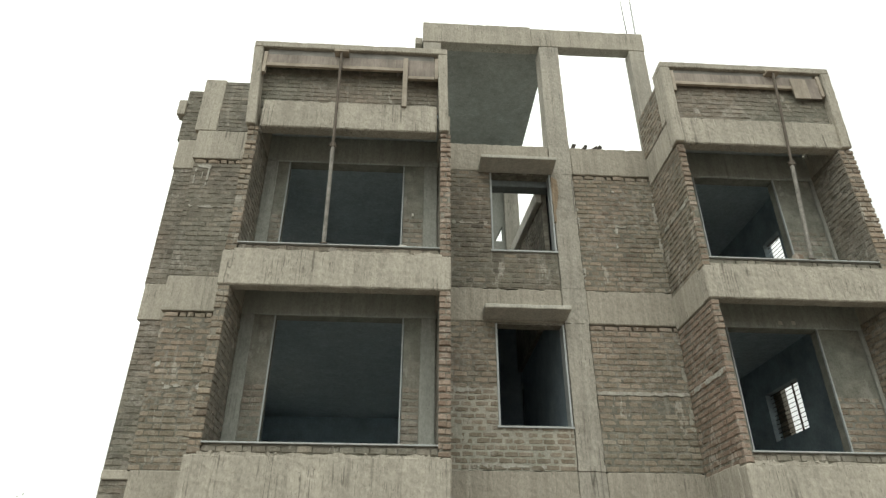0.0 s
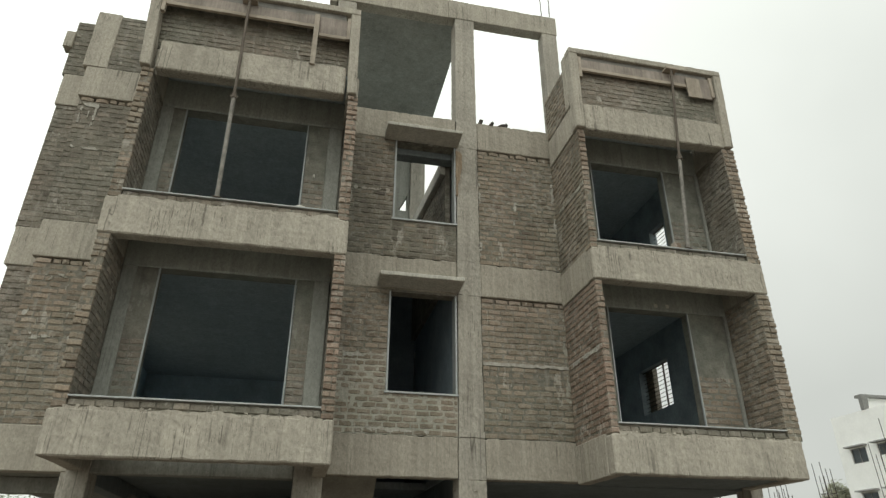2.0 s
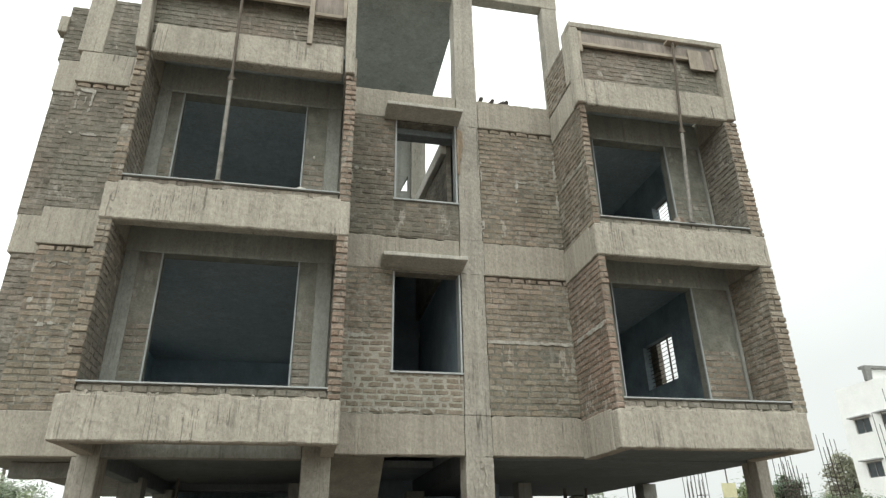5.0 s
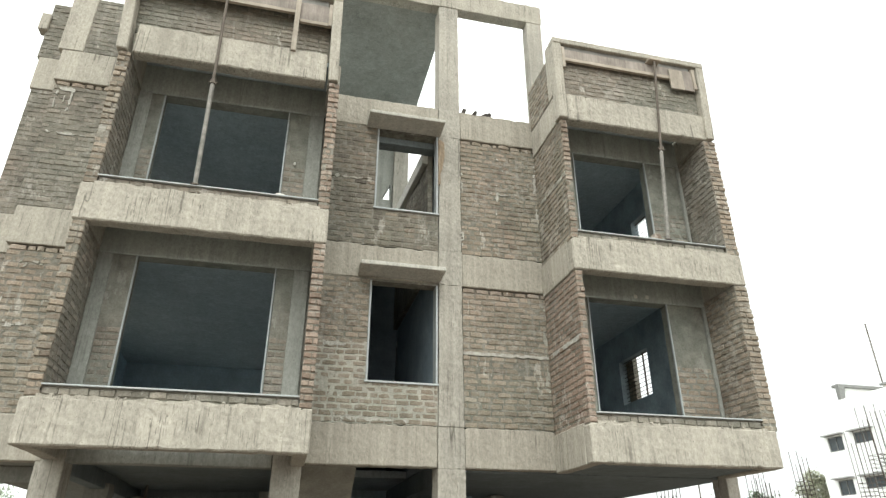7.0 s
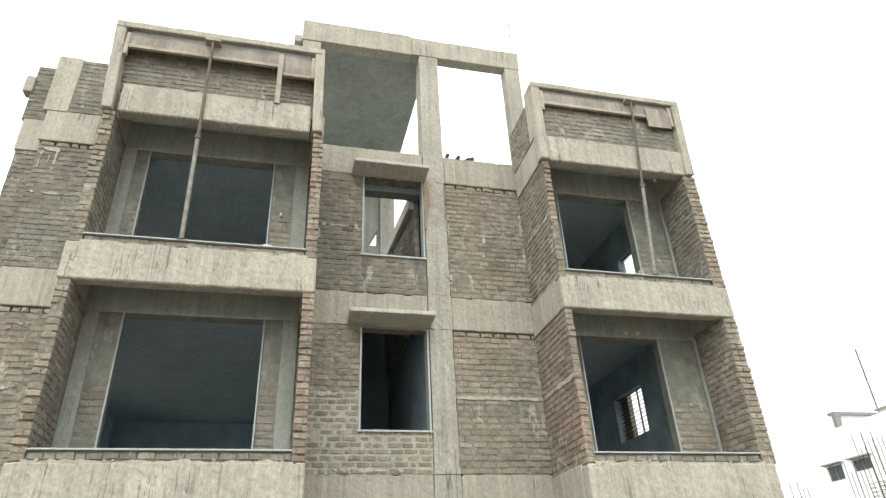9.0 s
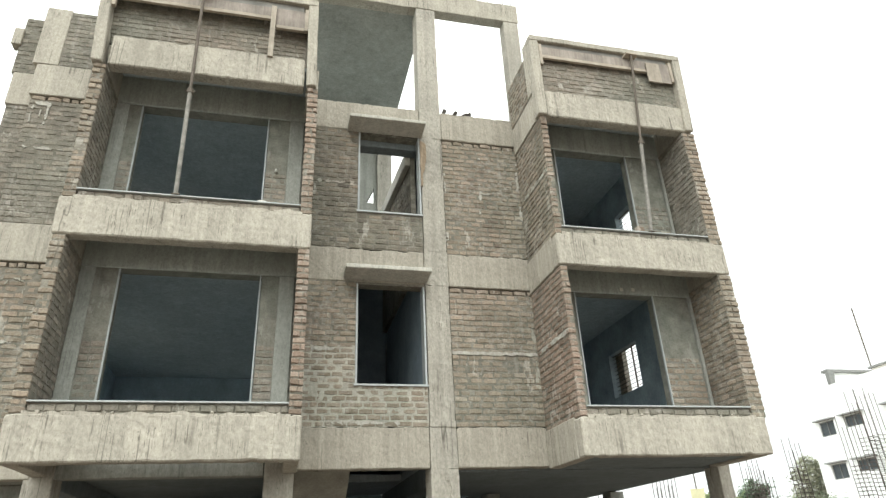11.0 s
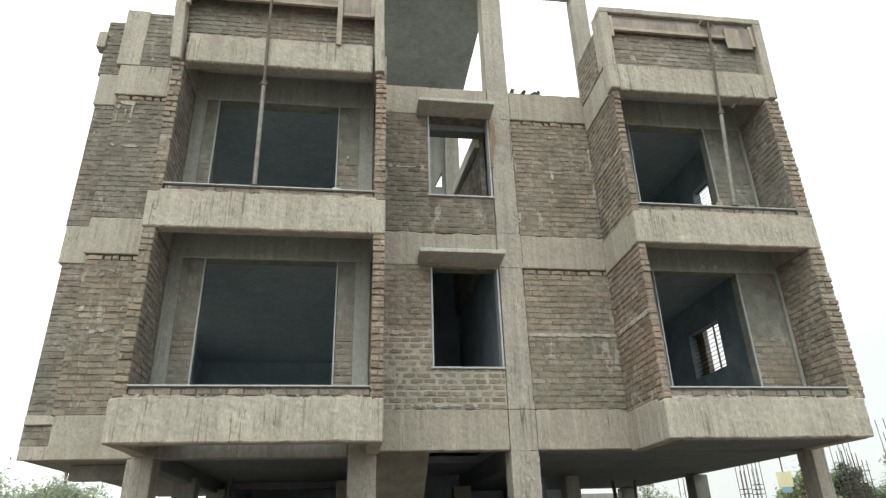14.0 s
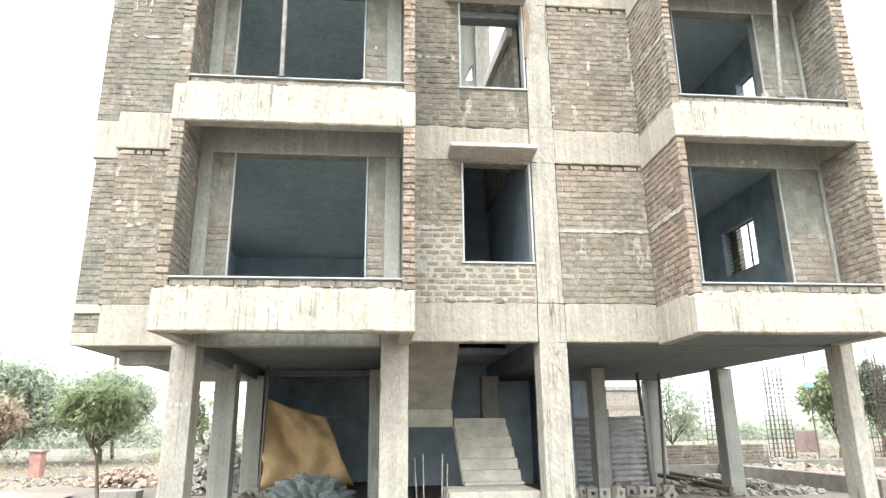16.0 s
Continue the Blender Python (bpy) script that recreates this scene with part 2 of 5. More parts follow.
BRICK_LIMED = make_brick("mortar_smeared_brick", [(0.0, (0.182, 0.15, 0.117)), (0.5, (0.222, 0.184, 0.147)), (1.0, (0.262, 0.219, 0.176))], (0.42, 0.395, 0.345), 0.65)
CEMENT = make_concrete("pale_smooth_cement", (0.5, 0.475, 0.42), (0.45, 0.43, 0.38), (0.2, 0.185, 0.155), 0.3)
PALE_CHIP = make_plain("pale_mortar_chip", (0.55, 0.53, 0.48), 0.15, 0.95, 0, 12.0, 0.3)
RENDER = make_mortar("grey_cement_render", (0.2, 0.198, 0.172), (0.27, 0.265, 0.235), 0.4)
STONE = make_plain("grey_stone_frame", (0.36, 0.375, 0.37), 0.12, 0.45, 0, 14.0, 0.05)
STEEL = make_plain("galvanised_pipe", (0.22, 0.207, 0.185), 0.35, 0.75, 0.1, 10.0, 0.1)
STEEL_DARK = make_plain("rusty_pipe", (0.13, 0.11, 0.09), 0.3, 0.7, 0.4, 10.0, 0.1)
REBAR = make_plain("rusted_rebar", (0.085, 0.07, 0.06), 0.3, 0.85, 0.3, 20.0, 0.0)
PLY = make_wood("weathered_plywood", (0.22, 0.185, 0.16), (0.33, 0.29, 0.25), (12, 12, 1))
BEARER = make_wood("grey_weathered_timber", (0.17, 0.165, 0.15), (0.26, 0.25, 0.225), (1, 12, 12))
TIMBER = make_wood("sawn_timber", (0.31, 0.26, 0.205), (0.44, 0.385, 0.315), (1, 12, 12))
TIMBER_UP = make_wood("sawn_timber_upright", (0.32, 0.27, 0.215), (0.45, 0.4, 0.33), (12, 12, 1))
# ROOM and SLAB: the bluish veil over dark interiors is put into their colour
ROOM = make_plain("veil_tinted_room_plaster", (0.45, 0.53, 0.57), 0.2, 0.95, 0, 2.0, 0.2)
# two darker copies of ROOM, with interior shade put into the colour
ROOM_DARK = make_plain("shade_dimmed_plaster", (0.27, 0.32, 0.345), 0.25, 0.95, 0, 2.0, 0.3)
ROOM_SHADE = make_plain("deep_shade_plaster", (0.2, 0.245, 0.28), 0.2, 0.95, 0, 2.0, 0.3)
SLAB = make_concrete("veil_tinted_slab", (0.46, 0.505, 0.515), (0.40, 0.44, 0.45), (0.25, 0.27, 0.275), 0.3)
EARTH = make_ground()
KERB = make_plain("dusty_grey_cement", (0.19, 0.172, 0.148), 0.25, 0.95, 0, 4.0, 0.4)
TRACK = make_plain("pale_dirt_track", (0.215, 0.181, 0.149), 0.15, 0.97, 0, 1.2, 0.4)


# ---------------------------------------------------------------- mesh helpers
def part(name, bm, mat, parent=None, label=""):
    me = bpy.data.meshes.new(name)
    bm.to_mesh(me)
    bm.free()
    me.materials.append(mat)
    ob = new(name, me)
    if parent is not None:
        ob.parent = parent
    if label:
        ob["label"] = label
    return ob


def empty(name, x=0, y=0, z=0, turn=0):
    ob = new(name)
    ob.empty_display_size = 0.2
    ob.matrix_basis = pose(x, y, z, 0, 0, turn)
    return ob


def box(bm, x0, x1, y0, y1, z0, z1):
    m = Matrix.Translation(((x0 + x1) / 2, (y0 + y1) / 2, (z0 + z1) / 2)) @ Matrix.Diagonal((x1 - x0, y1 - y0, z1 - z0, 1))
    return bmesh.ops.create_cube(bm, size=1, matrix=m)["verts"]


def slice_up(bm, step):
    """Cuts a mesh by planes every step metres, so that its edges can be roughened."""
    for axis in range(3):
        lo = min(v.co[axis] for v in bm.verts)
        hi = max(v.co[axis] for v in bm.verts)
        n = min(int((hi - lo) / step), 72)
        for i in range(1, n + 1):
            no = Vector((0, 0, 0))
            no[axis] = 1
            co = Vector((0, 0, 0))
            co[axis] = lo + (hi - lo) * i / (n + 1)
            bmesh.ops.bisect_plane(bm, geom=bm.verts[:] + bm.edges[:] + bm.faces[:], plane_co=co, plane_no=no)


def roughen(bm, amount, scale=3.0, seed=0.0):
    for v in bm.verts:
        v.co += noise.noise_vector(v.co * scale + Vector((seed, seed * 1.7, -seed))) * amount


def cast(name, x0, x1, y0, y1, z0, z1, mat=None, parent=None, bevel=0.012, rough=0.006, step=0.18, label="", chips=0.0):
    """A cast concrete member with worn, slightly wavy edges; chips breaks its upper and lower edges."""
    bm = bmesh.new()
    box(bm, x0, x1, y0, y1, z0, z1)
    bmesh.ops.bevel(bm, geom=bm.edges[:], offset=bevel, segments=1, affect="EDGES")
    slice_up(bm, step)
    if chips:
        for v in bm.verts:
            up, low = z1 - v.co.z, v.co.z - z0
            k = max(0.0, noise.noise(Vector((v.co.x * 9.5, z0 * 3, 1.0))) + 0.45 * noise.noise(Vector((v.co.x * 19, z0, 5.0))) - 0.12)
            q = max(0.0, noise.noise(Vector((v.co.x * 11.0, z0 * 5, 9.0))) + 0.5 * noise.noise(Vector((v.co.x * 23, z0, 7.0))) - 0.25)
            if up < 0.03:
                v.co.z -= chips * k
            elif low < 0.03:
                v.co.z += chips * 0.5 * q
    roughen(bm, min(rough, 0.008) * 0.6, 3.0, x0 + z0)
    roughen(bm, rough * 0.6, 13.0, x0 - z0)
    return part(name, bm, mat or CONCRETE, parent, label)


def structure(ob, label, category):
    return tagged(ob, label, category, kind="structure")


def rod(bm, a, b, r, sides=6):
    a, b = Vector(a), Vector(b)
    d = b - a
    m = Matrix.Translation((a + b) / 2) @ d.to_track_quat("Z", "Y").to_matrix().to_4x4()
    bmesh.ops.create_cone(bm, cap_ends=True, segments=sides, radius1=r, radius2=r, depth=d.length, matrix=m)


# ---------------------------------------------------------------- bricks
COURSE = 0.1


def brick_mesh(length, seed, mat):
    """A worn hand-moulded brick: uneven face, chipped corners."""
    r = random.Random(seed)
    h, d = 0.082, 0.05
    j = lambda a: r.uniform(-a, a)
    nx = 4
    verts, faces = [], []
    for k in range(nx):
        u = -1 + 2 * k / (nx - 1)
        end = 0.012 if k in (0, nx - 1) else 0.0
        c0, c1 = 0.008 + abs(j(0.006)), 0.008 + abs(j(0.006))
        x = u * (length / 2 - end * 0.5)
        if k in (0, nx - 1) and r.random() < 0.3:
            c1 += 0.014
        lo, hi = j(0.005), h + j(0.006)
        f = j(0.004) + end * 0.5
        verts += [(x + j(0.004), d, lo), (x + j(0.003), 0.014 + f, lo), (x + j(0.004), f, lo + c0), (x + j(0.004), f + j(0.003), hi - c1), (x + j(0.003), 0.014 + f, hi), (x, d, hi)]
    for k in range(nx - 1):
        for i in range(5):
            a_, b_ = k * 6 + i, (k + 1) * 6 + i
            faces.append((a_, b_, b_ + 1, a_ + 1))
    faces.append((0, 1, 2, 3, 4, 5))
    faces.append(tuple(reversed([(nx - 1) * 6 + i for i in range(6)])))
    me = bpy.data.meshes.new("brick")
    me.from_pydata(verts, [], faces)
    me.materials.append(mat)
    me.update()
    bm = bmesh.new()
    bm.from_mesh(me)
    bmesh.ops.recalc_face_normals(bm, faces=bm.faces[:])
    bm.to_mesh(me)
    bm.free()
    return me


POOL = {}


def brick_pool(mat):
    if mat.name not in POOL:
        POOL[mat.name] = [brick_mesh(0.226, s, mat) for s in range(16)]
    return POOL[mat.name]


def lay(wall, corner, normal, width, height, mat, holes=(), seed=1, offset=0.0, proud=0.012, lengths=(0.226,), special=None, jitter=0.005):
    """Lays courses of single bricks on a face of a wall. corner: lower start of the face; normal: 'front', 'left' or 'right'."""
    r = random.Random(seed)
    turn = {"front": 0, "left": -90, "right": 90}[normal]
    base = Matrix.Translation(corner) @ Matrix.Rotation(radians(turn), 4, "Z")
    n = max(1, round(height / COURSE))
    wave = lambda u, z: 0.011 * noise.noise(Vector((u * 1.1, z * 0.7, seed * 3.1)))
    ch = height / n
    for i in range(n):
        z = i * ch
        spans = [(0.0, width)]
        for h0, h1, k0, k1 in holes:
            if k0 < z + ch * 0.5 < k1:
                cut = []
                for a, b in spans:
                    if h0 > a:
                        cut.append((a, min(b, h0)))
                    if h1 < b:
                        cut.append((max(a, h1), b))
                spans = [s for s in cut if s[1] - s[0] > 0.02]
        course_mat = mat
        if special:
            course_mat = special(i, n, mat)
        pool = brick_pool(course_mat)
        for a, b in spans:
            x = a
            first = True
            while x < b - 0.012:
                l = r.choice(lengths) + r.uniform(-0.012, 0.012)
                if r.random() < 0.1:
                    l *= 0.55
                if first and (i % 2):
                    l *= 0.52
                first = False
                e = min(x + l, b)
                if b - e < 0.06:
                    e = b
                ob = new("brick", pool[r.randrange(len(pool))])
                ob.parent = wall
                ob.matrix_basis = base @ Matrix.Translation(((x + e) / 2, -proud * 0.6 - proud * 0.5 * max(0.0, min(1.0, 0.5 + 1.6 * noise.noise(Vector((x * 0.9, z * 1.1, seed * 1.7))))) + r.uniform(-jitter, jitter), z + 0.009 + r.uniform(-0.004, 0.004) + wave((x + e) / 2, z))) \
                    @ Matrix.Rotation(r.uniform(-0.02, 0.02), 4, "Y") @ Matrix.Rotation(r.uniform(-0.025, 0.025), 4, "Z") \
                    @ Matrix.Diagonal(((e - x) / 0.231, 1, ch / COURSE * r.uniform(0.9, 1.02), 1))
                x = e + 0.002 + r.random() * 0.008


def wall_body(name, x0, x1, y0, y1, z0, z1, holes=(), axis="x", mat=None):
    """A wall as one mesh with real openings; holes are (from, to, low, high) along the axis."""
    bm = bmesh.new()
    lo, hi = (x0, x1) if axis == "x" else (y0, y1)
    cuts = sorted({lo, hi, *[h[0] for h in holes], *[h[1] for h in holes]})
    for a, b in zip(cuts, cuts[1:]):
        zs = [(z0, z1)]
        for h0, h1, k0, k1 in holes:
            if h0 <= a and b <= h1:
                zs = [s for s in ((z0, k0), (k1, z1)) if s[1] - s[0] > 0.005]
        for s0, s1 in zs:
            if axis == "x":
                box(bm, a, b, y0, y1, s0, s1)
            else:
                box(bm, x0, x1, a, b, s0, s1)
    bmesh.ops.remove_doubles(bm, verts=bm.verts[:], dist=0.0005)
    return part(name, bm, mat or MORTAR)


def pack(wall, x0, x1, z1, mat, seed):
    """The last course, packed dry under a beam: loose bricks with open joints before a recessed bed."""
    r = random.Random(seed)
    bm = bmesh.new()
    box(bm, x0 + 0.002, x1 - 0.002, 0.085, 0.22, z1 - 0.114, z1 - 0.001)
    part("packing_bed", bm, MORTAR, wall)
    pool, x = brick_pool(mat), x0 + 0.01
    while x < x1 - 0.05:
        e = min(x + r.choice((0.2, 0.215, 0.225, 0.11)) + r.uniform(-0.02, 0.02), x1 - 0.006)
        ob = new("brick", pool[r.randrange(len(pool))])
        ob.parent = wall
        ob.matrix_basis = Matrix.Translation(((x + e) / 2, 0.004 + r.uniform(-0.006, 0.014), z1 - 0.109)) @ Matrix.Rotation(r.uniform(-0.03, 0.03), 4, "Y") \
            @ Matrix.Diagonal(((e - x) / 0.236, 1.7, r.uniform(0.98, 1.12), 1))
        x = e + r.uniform(0.01, 0.024)


# ---------------------------------------------------------------- levels of the frame
BAND = [(2.7, 3.28), (5.75, 6.34), (8.79, 9.39)]
CAP = [3.429, 6.479]
BEAM = [(2.75, 3.38), (5.84, 6.48), (9.02, 9.68)]
FRONT = -1.38
BACK = 8.0
NICHE = -0.45

# ---------------------------------------------------------------- ground
bm = bmesh.new()
bmesh.ops.create_grid(bm, x_segments=90, y_segments=90, size=45)
for v in bm.verts:
    d = v.co.length
    v.co.z = noise.noise(v.co * 0.35) * 0.05 + noise.noise(v.co * 1.3) * 0.025
    if d > 38:
        v.co.z *= 0.2
    if abs(v.co.x) > 44.9 or abs(v.co.y) > 44.9:
        v.co.x *= 70
        v.co.y *= 70
        v.co.z = 0
structure(part("ground", bm, EARTH), "dry brown earth with sparse grass and rubble", "ground")

# ---------------------------------------------------------------- concrete frame: bands, beams, columns
for i, (z0, z1) in enumerate(BAND):
    left_end = -4.37 if i < 2 else -4.16
    right_end = -0.85 if i < 2 else -1.1
    ob = cast("beam", left_end, right_end, FRONT, FRONT + 0.23, z0, z1, rough=0.016, step=0.05, bevel=0.02, chips=0.05)
    structure(ob, "pale board-marked concrete balcony edge beam with dark streaks", "beam")
    rx0, rx1 = ((3.17, 6.36), (3.17, 6.41), (3.3, 6.29))[i]
    ob = cast("beam", rx0, rx1, FRONT, FRONT + 0.23, z0 + 0.01, z1, rough=0.016, step=0.05, bevel=0.02, chips=0.05)
    structure(ob, "pale board-marked concrete balcony edge beam with dark streaks", "beam")
    for x0, x1 in ((-4.37, -4.17), (-1.05, -0.85), (3.17, 3.37), (6.16, 6.36)):
        ob = cast("side_beam", x0, x1, FRONT + 0.232, -0.002, z0 + 0.01, z1 + (0.03 if x0 == 3.17 else -0.01))
        structure(ob, "grey concrete cantilever beam beside the balcony", "beam")
for i, (z0, z1) in enumerate(BEAM):
    structure(cast("beam", -0.84, 1.2, 0, 0.23, z0, z1, FLUSH, rough=0.014, step=0.055, bevel=0.016, chips=0.05), "grey brown concrete floor beam across the stair bay", "beam")
    structure(cast("beam", 1.64, 3.24, 0.005, 0.23, z0, z1, FLUSH, rough=0.014, step=0.055, bevel=0.016, chips=0.05), "pale concrete floor beam with a rough lower edge", "beam")
    if i:
        structure(cast("beam", -5.58 - 0.08 * i, -4.38, -0.004, 0.23, z0 + 0.05, z1 + 0.06), "pale concrete beam end in the brick wall", "beam")
        structure(cast("beam", -6.05 - 0.06 * i, -5.58 - 0.07 * i, 0.232, 0.45, z0 - 0.04, z1), "pale concrete beam end set back in the wall", "beam")
    else:
        structure(cast("beam", -5.55, -4.38, -0.004, 0.23, 2.68, 3.3), "pale concrete beam end in the brick wall", "beam")

# columns
COLS = [("A", -4.46, -4.09, 0.012, 0.45), ("B", -1.31, -0.88, 0.012, 0.45), ("D", 6.31, 6.55, 0.012, 0.42)]
for _, x0, x1, y0, y1 in COLS:
    structure(cast("column", x0, x1, y0, y1, -0.1, 3.1, CONCRETE_COLUMN, rough=0.012, step=0.1), "grey cast concrete column with honeycombing", "column")
for x0, x1, y0, z0, z1, rough in ((1.2, 1.645, -0.01, -0.1, 2.7392, 0.016), (1.204, 1.637, -0.014, 2.74, 3.3792, 0.018), (1.206, 1.634, -0.03, 3.38, 3.4742, 0.014),
                                  (1.212, 1.628, -0.012, 3.475, 5.8342, 0.016), (1.204, 1.637, -0.016, 5.835, 6.5042, 0.018), (1.212, 1.63, -0.012, 6.505, 9.0042, 0.018),
                                  (1.206, 1.636, -0.014, 9.005, 9.7242, 0.016), (1.21, 1.63, -0.008, 9.725, 12.475, 0.012)):
    structure(cast("column", x0, x1, y0, 0.4, z0, z1, CONCRETE_COLUMN, rough=rough, step=0.06, chips=0.006, bevel=0.003), "rough cast concrete column lift with dark streaks and scars", "column")
# honeycombed gouges on the lowest lift
for gx, gz, gl, gw in ((1.42, 2.25, 0.36, 0.05), (1.52, 2.42, 0.25, 0.035), (1.33, 2.3, 0.4, 0.022), (1.47, 2.62, 0.1, 0.07)):
    bm = bmesh.new()
    box(bm, gx - gw / 2, gx + gw / 2, -0.034, -0.006, gz - gl / 2, gz + gl / 2)
    slice_up(bm, 0.03)
    for v in bm.verts:
        v.co.x += 0.03 * noise.noise(Vector((gx * 7, v.co.z * 9, 2)))
        v.co.y += 0.02 * noise.noise(v.co * 14)
    structure(part("mortar_run", bm, CONCRETE_COLUMN), "hardened grout run on the concrete column", "grout")
for x0, x1, y0 in ((-4.5, -4.1, 3.0), (-4.41, -4.01, 5.6), (3.27, 3.57, 3.8), (6.27, 6.6, 4.0), (6.05, 6.45, 7.5), (-1.53, -1.06, 4.0), (1.2, 1.63, 6.0), (-1.3, -0.9, 7.5)):
    structure(cast("column", x0, x1, y0, y0 + 0.4, -0.1, 2.7, CONCRETE_PLAIN), "grey concrete column in the open ground floor", "column")

# floor slabs and roof slabs
SLABS = [(3.12, 3.27), (6.2, 6.35), (9.3, 9.45)]
for z0, z1 in SLABS:
    bm = bmesh.new()
    box(bm, -4.165, -1.055, FRONT + 0.235, NICHE, z0, z1)
    box(bm, 3.375, 6.115, FRONT + 0.235, NICHE, z0, z1)
    box(bm, -5.6, -0.86, 0.235, BACK, z0, z1)
    box(bm, 1.64, 6.25, 0.235, BACK, z0, z1)
    box(bm, -0.86, 1.64, 5.0, BACK, z0, z1)
    structure(part("floor_slab", bm, SLAB), "bare concrete floor slab", "floor slab")

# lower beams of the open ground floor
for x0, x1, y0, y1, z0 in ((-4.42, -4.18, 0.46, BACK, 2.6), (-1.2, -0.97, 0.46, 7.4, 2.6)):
    structure(cast("beam", x0, x1, y0, y1, z0, 3.11, CONCRETE_SHADED, step=0.4), "grey concrete ground floor ceiling beam", "beam")
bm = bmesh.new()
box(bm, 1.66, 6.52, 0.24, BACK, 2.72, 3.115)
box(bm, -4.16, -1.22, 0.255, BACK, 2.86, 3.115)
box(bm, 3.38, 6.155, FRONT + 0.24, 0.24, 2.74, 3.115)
structure(part("floor_slab", bm, CONCRETE_SHADED), "flat underside of the first floor, shade in its colour", "floor slab")
for x0, x1 in ((-4.09, -1.32),):
    structure(cast("beam", x0, x1, 0.02, 0.25, 2.68, 3.11, CONCRETE_PLAIN), "grey concrete ground floor ceiling beam", "beam")
    structure(cast("beam", x0, x1, 6.0, 6.22, 2.7, 2.858, CONCRETE_SHADED), "grey concrete ground floor ceiling beam", "beam")
# cantilevered floor at the end of the building
bm = bmesh.new()
box(bm, -6.02, -4.52, 0.25, BACK, 2.72, 2.84)
structure(part("floor_slab", bm, CONCRETE_PLAIN), "cantilevered concrete slab with a plain underside", "floor slab")
structure(cast("beam", -5.56, -4.47, 0.95, 1.2, 2.49, 2.718, CONCRETE_PLAIN), "short concrete cantilever beam", "beam")

# ---------------------------------------------------------------- facade walls
R1, R2 = (BEAM[0][1], BEAM[1][0]), (BEAM[1][1], BEAM[2][0])
WIN = [(0.0, 1.19, 4.03, 5.8), (0.0, 1.19, 7.22, 8.97)]


def limed(i, n, mat):
    return BRICK_LIMED if i < n * 0.55 else mat


def tie_course(i, n, mat):
    return BRICK_LIMED if i == 12 else mat


for s, (z0, z1) in enumerate((R1, R2)):
    w = WIN[s]
    ob = wall_body("wall_stair_bay", -0.84, 1.2, 0.012, 0.23, z0, z1, [w])
    structure(ob, "brown brick wall smeared with mortar round a window opening" if s == 0 else "brown brick wall round a stair window", "wall")
    lay(ob, (-0.84, 0.012, z0), "front", 2.04, z1 - z0, BRICK if s == 0 else BRICK_DAMP, [(0.84, 2.05, w[2] - z0, w[3] - z0)], 21 + s, special=limed if s == 0 else None)
    if s == 0:
        bm = bmesh.new()
        box(bm, -0.84, 1.2, 0.0085, 0.0125, z0, WIN[0][2] - 0.002)
        box(bm, -0.84, -0.002, 0.0085, 0.0125, WIN[0][2] - 0.002, 4.7)
        part("mortar_bed", bm, MORTAR_SMEAR, ob, "pale mortar smeared between the bricks")
    ob = wall_body("wall_middle_bay", 1.64, 3.25, 0.012, 0.23, z0, z1 - 0.115)
    structure(ob, "weathered brown brick infill wall with a pale mortar course", "wall")
    lay(ob, (1.64, 0.012, z0), "front", 1.61, z1 - z0 - 0.115, BRICK, (), 31 + s, special=tie_course if s == 0 else None)
    pack(ob, 1.64, 3.25, z1, BRICK_LIMED, 35 + s)
    if s == 0:
        bm = bmesh.new()
        box(bm, 1.64, 3.25, -0.01, 0.012, 4.595, 4.65)
        slice_up(bm, 0.035)
        roughen(bm, 0.022, 11, 2)
        part("mortar_band", bm, MORTAR_PALE, ob, "thick pale mortar course")

